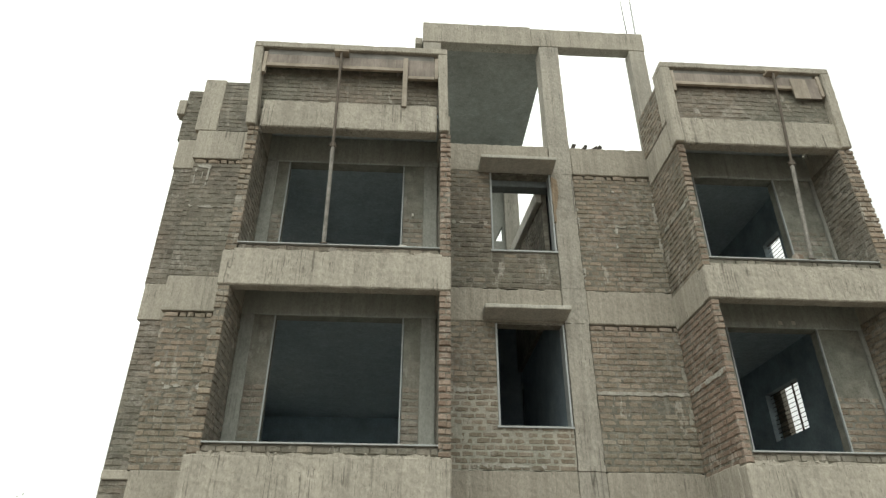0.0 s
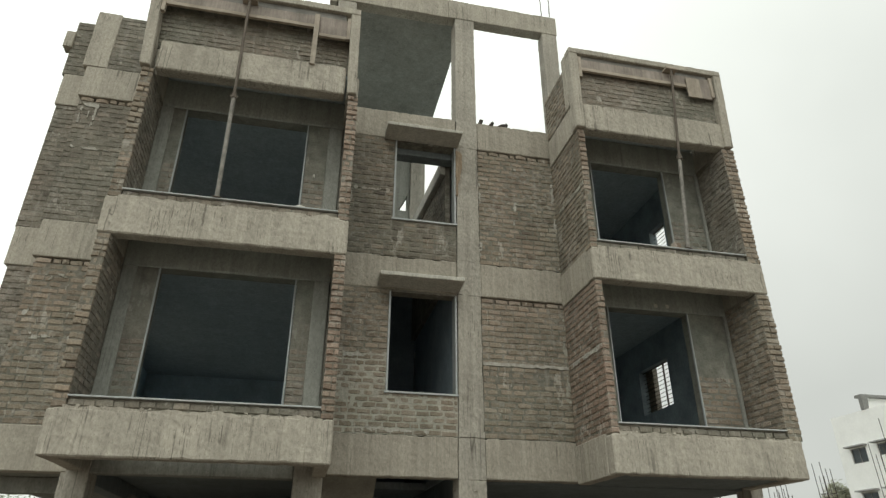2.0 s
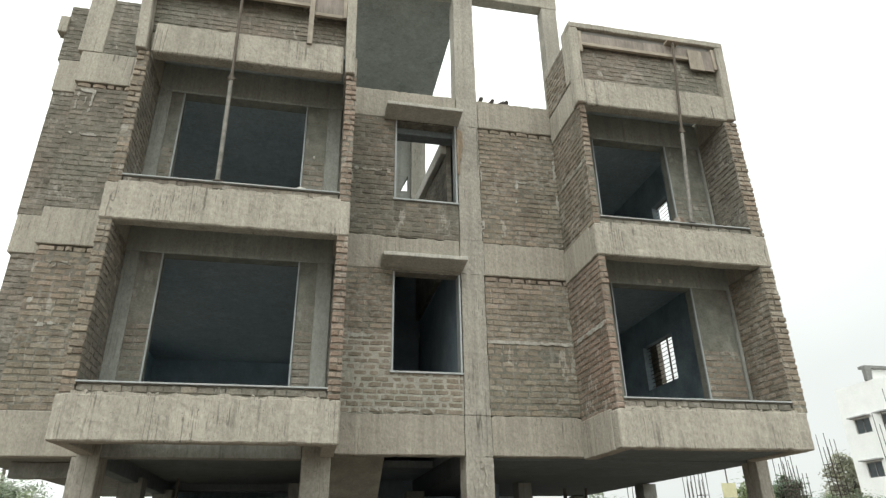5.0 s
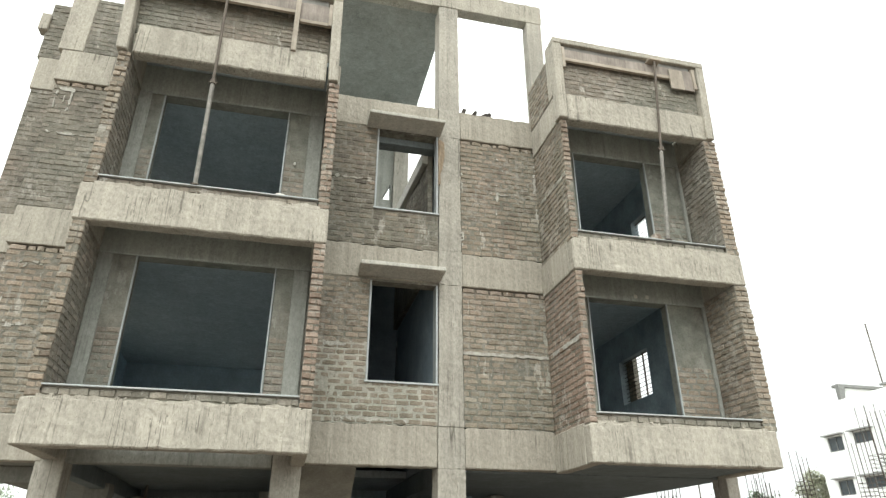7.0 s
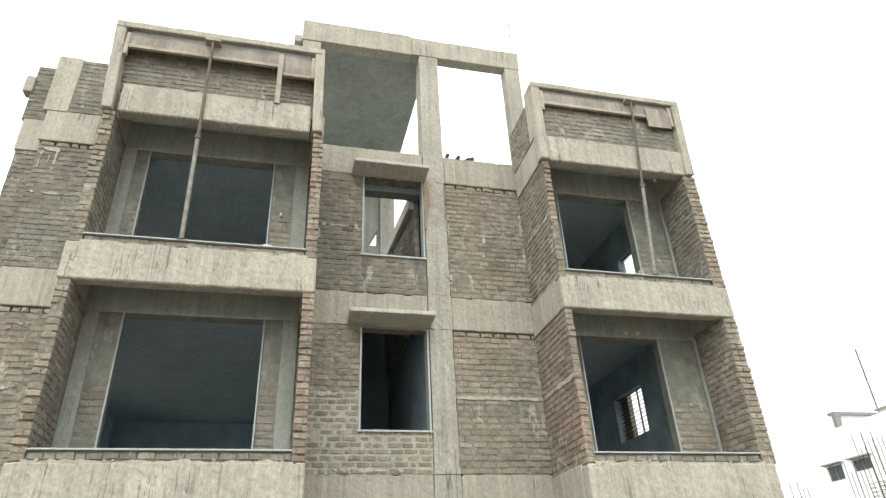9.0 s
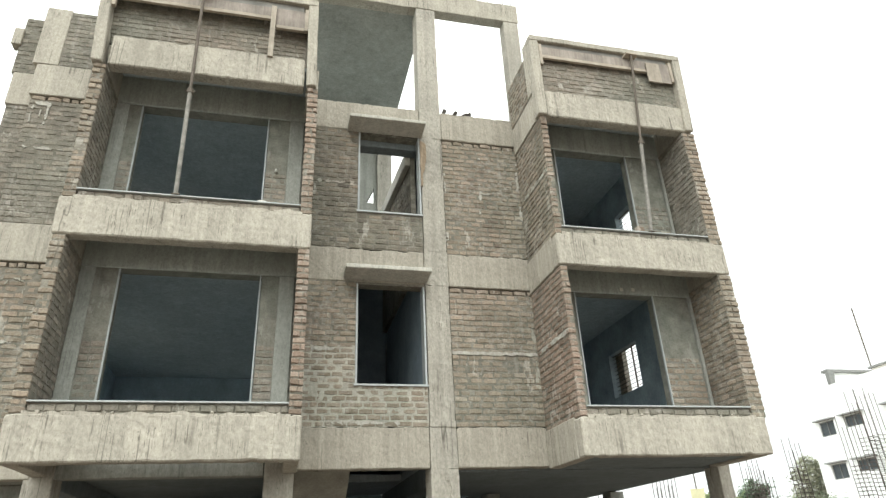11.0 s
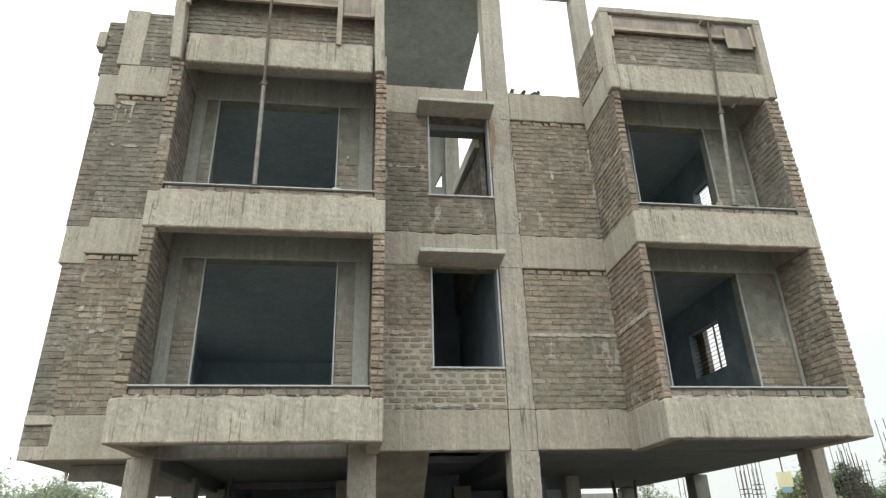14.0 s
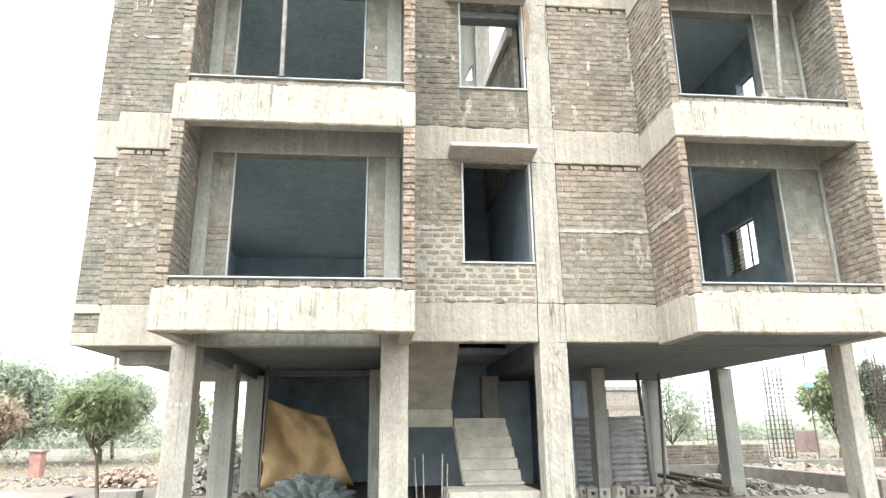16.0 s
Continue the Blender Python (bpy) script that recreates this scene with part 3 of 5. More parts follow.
for s in range(2):
    z0, z1 = BAND[s][1] + 0.0, BAND[s + 1][0]
    # side walls of the balconies
    ob = wall_body("wall_balcony_side", -4.335, -4.182, FRONT + 0.03, -0.005, z0, z1)
    structure(ob, "projecting brown brick balcony side wall with toothed end", "wall")
    lay(ob, (-4.35, FRONT + 0.03, z0), "front", 0.18, z1 - z0, BRICK, (), 41 + s, proud=0.02, lengths=(0.2,), jitter=0.016)
    lay(ob, (-4.182, FRONT + 0.03, z0), "right", 0.93, z1 - z0, BRICK_GREY, (), 43 + s)
    ob = wall_body("wall_balcony_side", -1.02, -0.865, FRONT + 0.03, -0.005, z0, z1)
    structure(ob, "projecting reddish brick balcony side wall with toothed end", "wall")
    lay(ob, (-1.035, FRONT + 0.03, z0), "front", 0.18, z1 - z0, BRICK_RED, (), 45 + s, proud=0.02, lengths=(0.2,), jitter=0.016)
    ob = wall_body("wall_balcony_side", 3.195, 3.31, FRONT + 0.03, -0.005, z0, z1)
    structure(ob, "projecting reddish brown brick balcony side wall", "wall")
    lay(ob, (3.183, FRONT + 0.03, z0), "front", 0.13, z1 - z0, BRICK_RED, (), 47 + s, proud=0.018, lengths=(0.2,), jitter=0.016)
    lay(ob, (3.195, 0.0, z0), "left", 1.36, z1 - z0, BRICK_RED if s == 0 else BRICK, (), 49 + s)
    if s == 1:
        bm = bmesh.new()
        box(bm, 3.181, 3.195, FRONT + 0.04, -0.25, 7.58, 7.66)
        slice_up(bm, 0.035)
        roughen(bm, 0.02, 11, 6)
        part("mortar_band", bm, MORTAR_SMEAR, ob, "pale mortar course")
    else:
        bm = bmesh.new()
        box(bm, 3.18, 3.195, FRONT + 0.04, -0.02, 4.585, 4.66)
        slice_up(bm, 0.035)
        roughen(bm, 0.02, 11, 5)
        part("mortar_band", bm, MORTAR_PALE, ob, "thick pale mortar course")
    ob = wall_body("wall_balcony_side", 6.165, 6.4, FRONT + 0.03, -0.005, z0, z1)
    structure(ob, "brown brick balcony side wall with ragged outer edge", "wall")
    lay(ob, (6.165, FRONT + 0.03, z0), "front", 0.25, z1 - z0, BRICK, (), 51 + s, proud=0.02, lengths=(0.2,), jitter=0.009)
    lay(ob, (6.165, NICHE, z0), "left", 0.9, z1 - z0, BRICK_GREY if s else BRICK, (), 53 + s)
    # back walls of the balconies with wide openings
    top = 5.66 if s == 0 else 8.72
    for x0, x1, a, b, c0, c1 in ((-4.18, -1.02, -3.645 - 0.125 * s, -1.555 - 0.09 * s, -3.96, -1.29), (3.312, 6.163, 3.815, 5.4, 3.32, 6.14)):
        fl = SLABS[s][1]
        zz = SLABS[s + 1][0]
        ob = wall_body("wall_balcony_back", x0, x1, NICHE + 0.012, NICHE + 0.22, fl, zz, [(a, b, fl, top)], mat=RENDER)
        structure(ob, "shaded brick wall behind the balcony with a wide opening", "wall")
        lay(ob, (c0, NICHE + 0.012, fl), "front", a - c0, 1.25, BRICK_GREY, (), 61 + s)
        lay(ob, (b, NICHE + 0.012, fl), "front", c1 - b, 1.25, BRICK_GREY if s or x0 < 0 else BRICK, (), 63 + s)
        structure(cast("lintel", x0 + 0.003, x1 - 0.003, NICHE - 0.03, NICHE + 0.01, top, zz - 0.003, CONCRETE_LINTEL, rough=0.003), "grey concrete lintel beam over the opening", "lintel")
        fr = empty("door_frame", 0, 0, 0)
        tagged(fr, "thin grey stone lining round the opening", "door frame", "stone linings")
        for fx in (a, b - 0.03):
            bm = bmesh.new()
            box(bm, fx, fx + 0.022, NICHE - 0.012, NICHE + 0.025, fl + 0.002, top - 0.003)
            part("jamb", bm, STONE, fr)
    structure(cast("column", -4.178, -3.965, NICHE - 0.03, NICHE + 0.01, SLABS[s][1], top, CONCRETE_PLAIN, rough=0.004), "grey concrete column face in the balcony corner", "column")
    structure(cast("column", -1.285, -1.04, NICHE - 0.03, NICHE + 0.01, SLABS[s][1], top, CONCRETE_PLAIN, rough=0.004), "grey concrete column face in the balcony corner", "column")
    structure(cast("column", 6.09, 6.155, NICHE - 0.05, NICHE + 0.01, SLABS[s][1], top, CONCRETE_PLAIN, rough=0.003), "narrow pale concrete strip in the balcony corner", "column")
    # low brick kerb and stone capping on the balcony edges
    for x0, x1 in ((-4.17, -1.04), (3.32, 6.15)):
        ob = wall_body("balcony_kerb", x0, x1, FRONT + 0.07, FRONT + 0.2, z0, CAP[s] - 0.001)
        structure(ob, "rough single course of bricks on the balcony edge", "kerb")
        lay(ob, (x0, FRONT + 0.06, z0 + 0.03), "front", x1 - x0, CAP[s] - z0 - 0.035, BRICK_GREY, (), 71 + s, proud=0.016, lengths=(0.226, 0.13, 0.19, 0.21))
        bm = bmesh.new()
        box(bm, x0 - 0.01, x1 + 0.01, FRONT + 0.015, FRONT + 0.24, CAP[s], CAP[s] + 0.023)
        bmesh.ops.bevel(bm, geom=bm.edges[:], offset=0.004, segments=1, affect="EDGES")
        tagged(part("capping_stone", bm, STONE), "thin grey polished stone capping on the balcony kerb", "capping stone", "stone cappings")

# rough mortar along the balcony edge, fragments left on the capping
for s in range(2):
    for x0, x1 in ((-4.2, -1.0), (3.3, 6.2)):
        bm = bmesh.new()
        box(bm, x0, x1, FRONT + 0.004, FRONT + 0.07, BAND[s][1] - 0.03, BAND[s][1] + 0.025)
        slice_up(bm, 0.05)
        for v in bm.verts:
            k = noise.noise(v.co * 5.5) + 0.5 * noise.noise(v.co * 15)
            v.co.z += 0.034 * k if v.co.z > BAND[s][1] else 0
            v.co.y += 0.012 * noise.noise(v.co * 9 + Vector((3, 3, 3)))
        structure(part("mortar_bed", bm, CONCRETE), "lumpy mortar squeezed out along the balcony edge", "mortar")
r = random.Random(77)
for s_ in range(2):
    for x0, x1 in ((-4.1, -1.1), (3.4, 6.1)):
        bm = bmesh.new()
        for k in range(26):
            px, sz = r.uniform(x0, x1), r.uniform(0.015, 0.04)
            m = Matrix.Translation((px, FRONT + r.uniform(0.02, 0.035), BAND[s_][1] + sz * 0.3)) @ Euler((r.uniform(0, 3), r.uniform(0, 3), r.uniform(0, 3))).to_matrix().to_4x4() @ Matrix.Diagonal((sz * r.uniform(0.8, 2.0), sz, sz * r.uniform(0.5, 1.0), 1))
            for v in bmesh.ops.create_cube(bm, size=1, matrix=m)["verts"]:
                v.co += Vector((r.uniform(-1, 1), r.uniform(-1, 1), r.uniform(-1, 1))) * sz * 0.2
        tagged(part("mortar_crumbs", bm, CONCRETE), "crumbs of broken mortar along the balcony edge", "rubble", kind="stuff")
for x, z, sx, mat, label in ((-1.62, 6.503, 0.13, PALE_CHIP, "pale chip of mortar lying on the stone capping"), (4.86, 6.503, 0.17, BRICK_RED, "broken brick lying on the stone capping")):
    bm = bmesh.new()
    box(bm, -sx / 2, sx / 2, -0.05, 0.05, 0, 0.06 if sx < 0.15 else 0.13)
    bmesh.ops.bevel(bm, geom=bm.edges[:], offset=0.012, segments=1, affect="EDGES")
    slice_up(bm, 0.04)
    roughen(bm, 0.016, 12, x)
    for v in bm.verts:
        v.co.z = max(v.co.z, 0)
    ob = part("fragment", bm, mat)
    ob.matrix_basis = pose(x, FRONT + 0.12, z, 0, 0, 14)
    tagged(ob, label, "fragment")

# small pale blocks added for white spots of unknown kind
for x, z, w in ((4.72, 5.71, 0.07), (4.95, 5.715, 0.07), (-1.49, 7.6, 0.035)):
    bm = bmesh.new()
    box(bm, x, x + w, NICHE - 0.05, NICHE - 0.0305 if z < 6 else NICHE - 0.001, z, z + 0.07)
    bmesh.ops.bevel(bm, geom=bm.edges[:], offset=0.012, segments=1, affect="EDGES")
    structure(part("mortar_dab", bm, PALE_CHIP), "small pale block standing for a white spot on the shaded wall", "mortar")

# windows of the stair bay: stone linings and canopies
for s, (x0, x1, z0, z1) in enumerate(WIN):
    fr = empty("window_1" if s == 0 else "window_2")
    structure(fr, "unglazed stair window opening lined with thin grey stone", "window")
    for a, b, c, d, nm in ((x0, x0 + 0.03, z0 + 0.03, z1, "jamb"), (x1 - 0.03, x1, z0 + 0.03, z1, "jamb"), (x0 - 0.02, x1 + 0.02, z0, z0 + 0.03, "sill")):
        bm = bmesh.new()
        box(bm, a, b, -0.016 if nm == "jamb" else -0.03, 0.21, c, d)
        part(nm, bm, STONE, fr)
    bm = bmesh.new()
    zf = 5.88 if s == 0 else 8.99
    box(bm, -0.22, 1.24, -0.43, -0.002, zf + 0.035, zf + 0.105)
    for v in bm.verts:
        if v.co.y > -0.2:
            v.co.z += 0.035 if v.co.z > zf + 0.07 else -0.05
    bmesh.ops.bevel(bm, geom=bm.edges[:], offset=0.01, segments=1, affect="EDGES")
    slice_up(bm, 0.15)
    roughen(bm, 0.007, 5, s)
    structure(part("canopy", bm, CEMENT), "thin concrete canopy slab over the stair window", "canopy")

# brick walls at the end of the building
for s, (z0, z1) in enumerate(((3.3, 5.89), (6.54, 9.07))):
    xl = -5.6 - 0.085 * s
    ob = wall_body("wall_end_bay", xl, -4.37, 0.012, 0.23, z0, z1 - 0.115)
    structure(ob, "weathered brown brick wall with pale mortar patches", "wall")
    lay(ob, (xl, 0.012, z0), "front", -4.37 - xl, z1 - z0 - 0.115, BRICK_GREY if s else BRICK, (), 81 + s)
    pack(ob, xl, -4.37, z1, BRICK, 84 + s)
for s, (z0, z1) in enumerate(((2.9, 5.8), (6.48, 8.98), (9.68, 10.98))):
    x0 = -6.05 - 0.085 * s
    x1 = -5.6 - 0.085 * s
    ob = wall_body("wall_end_return", x0, x1, 0.262, 0.45, z0, z1)
    structure(ob, "set-back strip of brown brick wall at the building corner", "wall")
    lay(ob, (x0, 0.262, z0), "front", x1 - x0, z1 - z0, BRICK_GREY, (), 86 + s)
structure(cast("slab_edge", -6.02, -5.59, 0.2, 0.249, 2.7, 2.895), "thin concrete slab edge under the brick wall", "slab")
structure(cast("ledge", -6.04, -5.605, 0.21, 0.26, 3.2, 3.34, rough=0.004), "short pale concrete ledge in the brick wall", "ledge")
structure(cast("column", -5.82, -5.4, -0.008, 0.3, 9.745, 11.08, CONCRETE), "stub of pale concrete column above the roof", "column")
ob = wall_body("wall_end_parapet", -5.4, -4.5, 0.012, 0.23, 9.745, 11.04)
structure(ob, "grey brown brick parapet beside a column stub", "wall")
lay(ob, (-5.4, 0.012, 9.745), "front", 0.9, 1.3, BRICK_GREY, (), 91)
structure(cast("lintel", -6.35, -6.19, 0.2, 0.42, 10.3, 10.68), "short concrete beam stub at the building corner", "beam")

# ---------------------------------------------------------------- roof frames over the balconies
ROOF = FRONT - 0.05
for x0, x1 in ((-4.5, -0.92), (3.15, 6.47)):
    wood = x0 < 0
    structure(cast("roof_beam", x0, x1, ROOF, ROOF + 0.23, 10.63 if wood else 10.59, 10.77 if wood else 10.72, rough=0.01, step=0.09, chips=0.02), "slim rough concrete beam of the roof frame", "beam")
    for px, lean in ((x0, 0.1 if wood else 0.0), (x1 - 0.17, 0.03 if wood else -0.09)):
        ob = cast("post", px, px + 0.17, ROOF - 0.002, FRONT + 0.212 if wood else ROOF + 0.23, 8.8, 10.627 if wood else 10.587, rough=0.012, bevel=0.015, step=0.1)
        for v in ob.data.vertices:
            v.co.x += lean * (10.547 - v.co.z) / 1.75
        structure(ob, "slim rough concrete post of the roof frame", "post")
    a, b = x0 + 0.18, x1 - 0.18
    back = 0.22 if wood else 0.1
    top = 10.55 if wood else 10.42
    ob = wall_body("wall_parapet", a - (0.16 if wood else 0), b + (0.1 if wood else 0), FRONT + back, FRONT + back + 0.12, 9.39, top)
    structure(ob, "grey brown brick parapet between concrete posts", "wall")
    lay(ob, (a, FRONT + back, 9.39), "front", b - a, top - 9.49, BRICK_GREY, (), 95 if wood else 96)

# side parapet of the second roof frame
structure(cast("post", 3.15, 3.38, ROOF + 0.24, ROOF + 0.42, 9.43, 10.7, rough=0.007), "slim concrete post of the roof frame", "post")
ob = wall_body("wall_parapet_side", 3.17, 3.29, ROOF + 0.43, -0.01, 9.43, 10.45)
structure(ob, "brown brick parapet return beside the roof frame", "wall")
lay(ob, (3.17, -0.01, 9.43), "left", 0.98, 1.02, BRICK, (), 97)

# shuttering left under the roof beams
for x0, x1 in ((-4.27, -1.12), (3.36, 6.22)):
    sh = empty("shuttering")
    tagged(sh, "weathered plywood and timber shuttering under the roof beam", "shuttering", "roof shuttering")
    left = x0 < 0
    split = x1 - 0.62 if left else x1 - 0.55
    bm = bmesh.new()
    box(bm, x0 + 0.032, split + (0.05 if left else 0.28), ROOF + 0.05, ROOF + 0.075, 10.260, 10.480)
    part("plywood_sheet", bm, PLY, sh)
    bm = bmesh.new()
    box(bm, x0 + 0.02, split, ROOF + 0.03, ROOF + 0.085, 10.190, 10.258)
    part("batten", bm, TIMBER, sh)
    bm = bmesh.new()
    box(bm, x0 + 0.02, x1 - 0.05, ROOF + 0.075, ROOF + 0.14, 10.482, 10.628 if left else 10.588)
    part("bearer", bm, BEARER, sh, "grey weathered timber bearer")
    if left:
        bm = bmesh.new()
        box(bm, split + 0.055, x1 - 0.032, ROOF + 0.05, ROOF + 0.075, 10.080, 10.480)
        part("plywood_sheet", bm, PLY, sh)
        bm = bmesh.new()
        box(bm, split + 0.1, x1 - 0.04, ROOF + 0.03, ROOF + 0.085, 10.010, 10.075)
        part("batten", bm, TIMBER, sh)
        bm = bmesh.new()
        vs = box(bm, split + 0.005, split + 0.09, ROOF + 0.0, ROOF + 0.045, 9.320, 10.480)
        part("upright_board", bm, TIMBER_UP, sh, "pale sawn timber board")
    else:
        bm = bmesh.new()
        box(bm, split - 0.02, split + 0.28, ROOF + 0.01, ROOF + 0.035, 9.940, 10.420)
        part("board", bm, TIMBER_UP, sh, "pale square-cut plywood board")
        bm = bmesh.new()
        box(bm, split + 0.29, x1 - 0.02, ROOF + 0.05, ROOF + 0.075, 9.980, 10.480)
        part("plywood_sheet", bm, PLY, sh)
    for cx in (x0 - 0.03, x1 - 0.03):
        bm = bmesh.new()
        box(bm, cx, cx + 0.06, ROOF + 0.02, ROOF + 0.1, 10.020, 10.520)
        part("cleat", bm, TIMBER_UP, sh)

# ---------------------------------------------------------------- telescopic steel props
for bx, tx in ((-2.85, -2.88), (5.02, 5.31)):
    pr = empty("steel_prop", bx, FRONT + 0.025, 6.503)
    tagged(pr, "telescopic steel prop standing on the balcony edge under the roof beam", "steel prop", "steel props")
    lean = tx - bx
    at = lambda k: (lean * k, -0.125 * k, 4.0 * k)
    bm = bmesh.new()
    rod(bm, at(0.004), at(0.47), 0.034, 12)
    part("outer_tube", bm, STEEL, pr, "pale galvanised lower tube")
    bm = bmesh.new()
    rod(bm, at(0.46), at(0.995), 0.025, 10)
    part("inner_tube", bm, STEEL_DARK, pr, "dark thinner upper tube")
    bm = bmesh.new()
    c = at(0.472)
    rod(bm, at(0.462), at(0.482), 0.05, 12)
    rod(bm, (c[0] - 0.08, c[1], c[2]), (c[0] + 0.08, c[1], c[2]), 0.012)
    part("collar", bm, STEEL_DARK, pr)
    bm = bmesh.new()
    box(bm, lean - 0.13, lean + 0.13, -0.17, 0.1, 3.99, 4.04)
    bmesh.ops.bevel(bm, geom=bm.edges[:], offset=0.006, segments=1, affect="EDGES")
    part("head_plate", bm, TIMBER, pr, "timber packing on the prop head")
    bm = bmesh.new()
    box(bm, -0.06, 0.06, -0.03, 0.09, 0.0, 0.012)
    part("base_plate", bm, STEEL_DARK, pr)

# ---------------------------------------------------------------- stair tower frame on the roof
structure(cast("roof_beam", -1.38, 1.05, -0.01, 0.25, 12.48, 13.08, rough=0.01, step=0.1, chips=0.02), "pale concrete beam over the stair tower", "beam")
structure(cast("roof_beam", 1.055, 3.62, -0.004, 0.25, 12.5, 13.04, rough=0.01, step=0.1, chips=0.02), "pale concrete beam over the stair tower", "beam")
structure(cast("column", 3.25, 3.6, -0.004, 0.28, 9.69, 12.495, CONCRETE_COLUMN), "pale concrete column of the stair tower", "column")
structure(cast("column", -1.36, -0.97, 0.0, 0.3, 9.46, 12.475, CONCRETE_COLUMN), "concrete column of the stair tower", "column")
structure(cast("lintel", -1.54, -1.385, 0.02, 0.25, 12.42, 12.62), "short broken concrete beam stub", "beam")
bm = bmesh.new()
box(bm, -1.4, 1.46, 0.255, 4.6, 12.62, 12.76)
structure(part("roof_slab", bm, CONCRETE_PLAIN), "dark underside of the stair tower roof slab", "roof slab")
for x0, x1 in ((-1.36, -0.97), (0.98, 1.36)):
    structure(cast("column", x0, x1, 4.2, 4.6, 9.46, 12.618, CONCRETE_COLUMN), "concrete column of the stair tower", "column")
rb = empty("starter_bars", 3.42, 0.12, 13.02)
tagged(rb, "thin rusty starter bars standing out of the column top", "rebar")
for dx, dy, l in ((-0.1, -0.05, 1.25), (-0.06, 0.06, 1.2), (0.1, -0.05, 1.4), (0.13, 0.06, 1.3)):
    bm = bmesh.new()
    rod(bm, (dx, dy, -0.005), (dx + dx * 0.2, dy, l), 0.006)
    part("bar", bm, REBAR, rb)
for i, (x, w, a) in enumerate(((1.72, 0.08, 20), (1.93, 0.07, 35), (2.13, 0.09, 55), (2.22, 0.07, 40))):
    bm = bmesh.new()
    box(bm, -w / 2, w / 2, -0.05, 0.05, 0, 0.16)
    bmesh.ops.bevel(bm, geom=bm.edges[:], offset=0.012, segments=1, affect="EDGES")
    roughen(bm, 0.012, 9, i)
    ob = part("timber_offcut", bm, make_plain("dark_offcut_%d" % i, (0.05, 0.042, 0.036), 0.3))
    ob.matrix_basis = pose(x, 0.1, 9.675, 0, a, 0)
    tagged(ob, "dark broken timber offcut lying on the parapet beam", "offcut", "offcuts on the parapet")

# splintered shuttering board stuck beside the stair window
SPLINTER = make_wood("splintered_board", (0.2, 0.15, 0.1), (0.36, 0.28, 0.195), (10, 10, 1.2))
bm = bmesh.new()
box(bm, 1.19, 1.3, -0.05, -0.016, 7.86, 8.88)
slice_up(bm, 0.045)
for v in bm.verts:
    k = (v.co.z - 7.86) / 1.02
    wide = 0.35 + 0.75 * math.sin(math.pi * min(1.0, 1.25 - k)) ** 0.8 if k < 0.98 else 0.3
    v.co.x = 1.19 + (v.co.x - 1.19) * max(0.25, wide) + 0.02 * noise.noise(Vector((1, 4, v.co.z * 11)))
    v.co.y -= 0.03 * max(0.0, 0.35 - k) + 0.014 * noise.noise(v.co * 15)
    if k < 0.12:
        v.co.z += 0.09 * noise.noise(Vector((v.co.x * 60, 2, 7)))
tagged(part("shutter_board", bm, SPLINTER), "splintered brown strip of shuttering board stuck on the column", "board")


def smear(x0, x1, z0, z1, seed, mat, cut=0.0, slope=0.0, y=-0.008):
    """A thin ragged patch of mortar slapped on the face of a wall."""
    bm = bmesh.new()
    nx, nz = max(2, int((x1 - x0) / 0.014)), max(2, int((z1 - z0) / 0.014))
    grid = {}
    for a in range(nx + 1):
        for b in range(nz + 1):
            x, z = x0 + (x1 - x0) * a / nx, z0 + (z1 - z0) * b / nz
            q = Vector((x * 5, z * 5, seed * 3.7))
            w = noise.noise(q) + 0.6 * noise.noise(q * 2.7) + 0.35 * noise.noise(q * 6.1)
            e = min(a, nx - a) / nx * 2, min(b, nz - b) / nz * 2
            if w + 0.9 * min(e) > cut + 0.25:
                grid[a, b] = bm.verts.new((x + slope * (z - z0), y + 0.006 * noise.noise(q * 4), z))
    for a in range(nx):
        for b in range(nz):
            c = [grid.get(k) for k in ((a, b), (a + 1, b), (a + 1, b + 1), (a, b + 1))]
            if all(c):
                bm.faces.new(c)
    for v in [v for v in bm.verts if not v.link_faces]:
        bm.verts.remove(v)
    ext = bmesh.ops.extrude_face_region(bm, geom=bm.faces[:])["geom"]
    for v in ext:
        if isinstance(v, bmesh.types.BMVert):
            v.co.y += 0.03
    bmesh.ops.recalc_face_normals(bm, faces=bm.faces[:])
    structure(part("mortar_patch", bm, mat), "ragged pale patch of mortar smeared over bricks", "mortar")


smear(-5.64, -5.58, 8.36, 8.88, 1, MORTAR_PALE, 0.0)
smear(-5.5, -5.45, 8.5, 8.93, 14, MORTAR_PALE, 0.0)
smear(-5.4, -5.34, 8.42, 8.9, 15, MORTAR_PALE, 0.1)
smear(-5.62, -5.3, 8.84, 8.92, 16, MORTAR_PALE, 0.1)
smear(-5.6, -4.7, 7.93, 8.0, 2, MORTAR_PALE, 0.15)
smear(-0.82, -0.03, 7.76, 7.86, 3, MORTAR_SMEAR, 0.15)
smear(1.66, 3.15, 7.79, 7.87, 4, MORTAR_SMEAR, 0.2)
smear(2.28, 2.345, 7.0, 8.9, 5, MORTAR_PALE, 0.25, 0.06)
smear(3.12, 3.2, 6.5, 9.0, 6, MORTAR_PALE, 0.25)
smear(3.1, 3.2, 3.4, 5.8, 7, MORTAR_SMEAR, 0.3)
smear(-0.72, -0.02, 4.58, 4.68, 8, MORTAR_PALE, 0.1)
smear(-5.4, -4.7, 4.54, 4.66, 9, MORTAR_PALE, 0.25)
smear(-5.55, -5.42, 4.84, 5.0, 10, MORTAR_PALE, 0.0)
smear(-5.45, -4.9, 5.45, 5.75, 11, MORTAR_SMEAR, 0.45)
smear(1.63, 1.7, 6.5, 9.0, 12, MORTAR_PALE, 0.35)
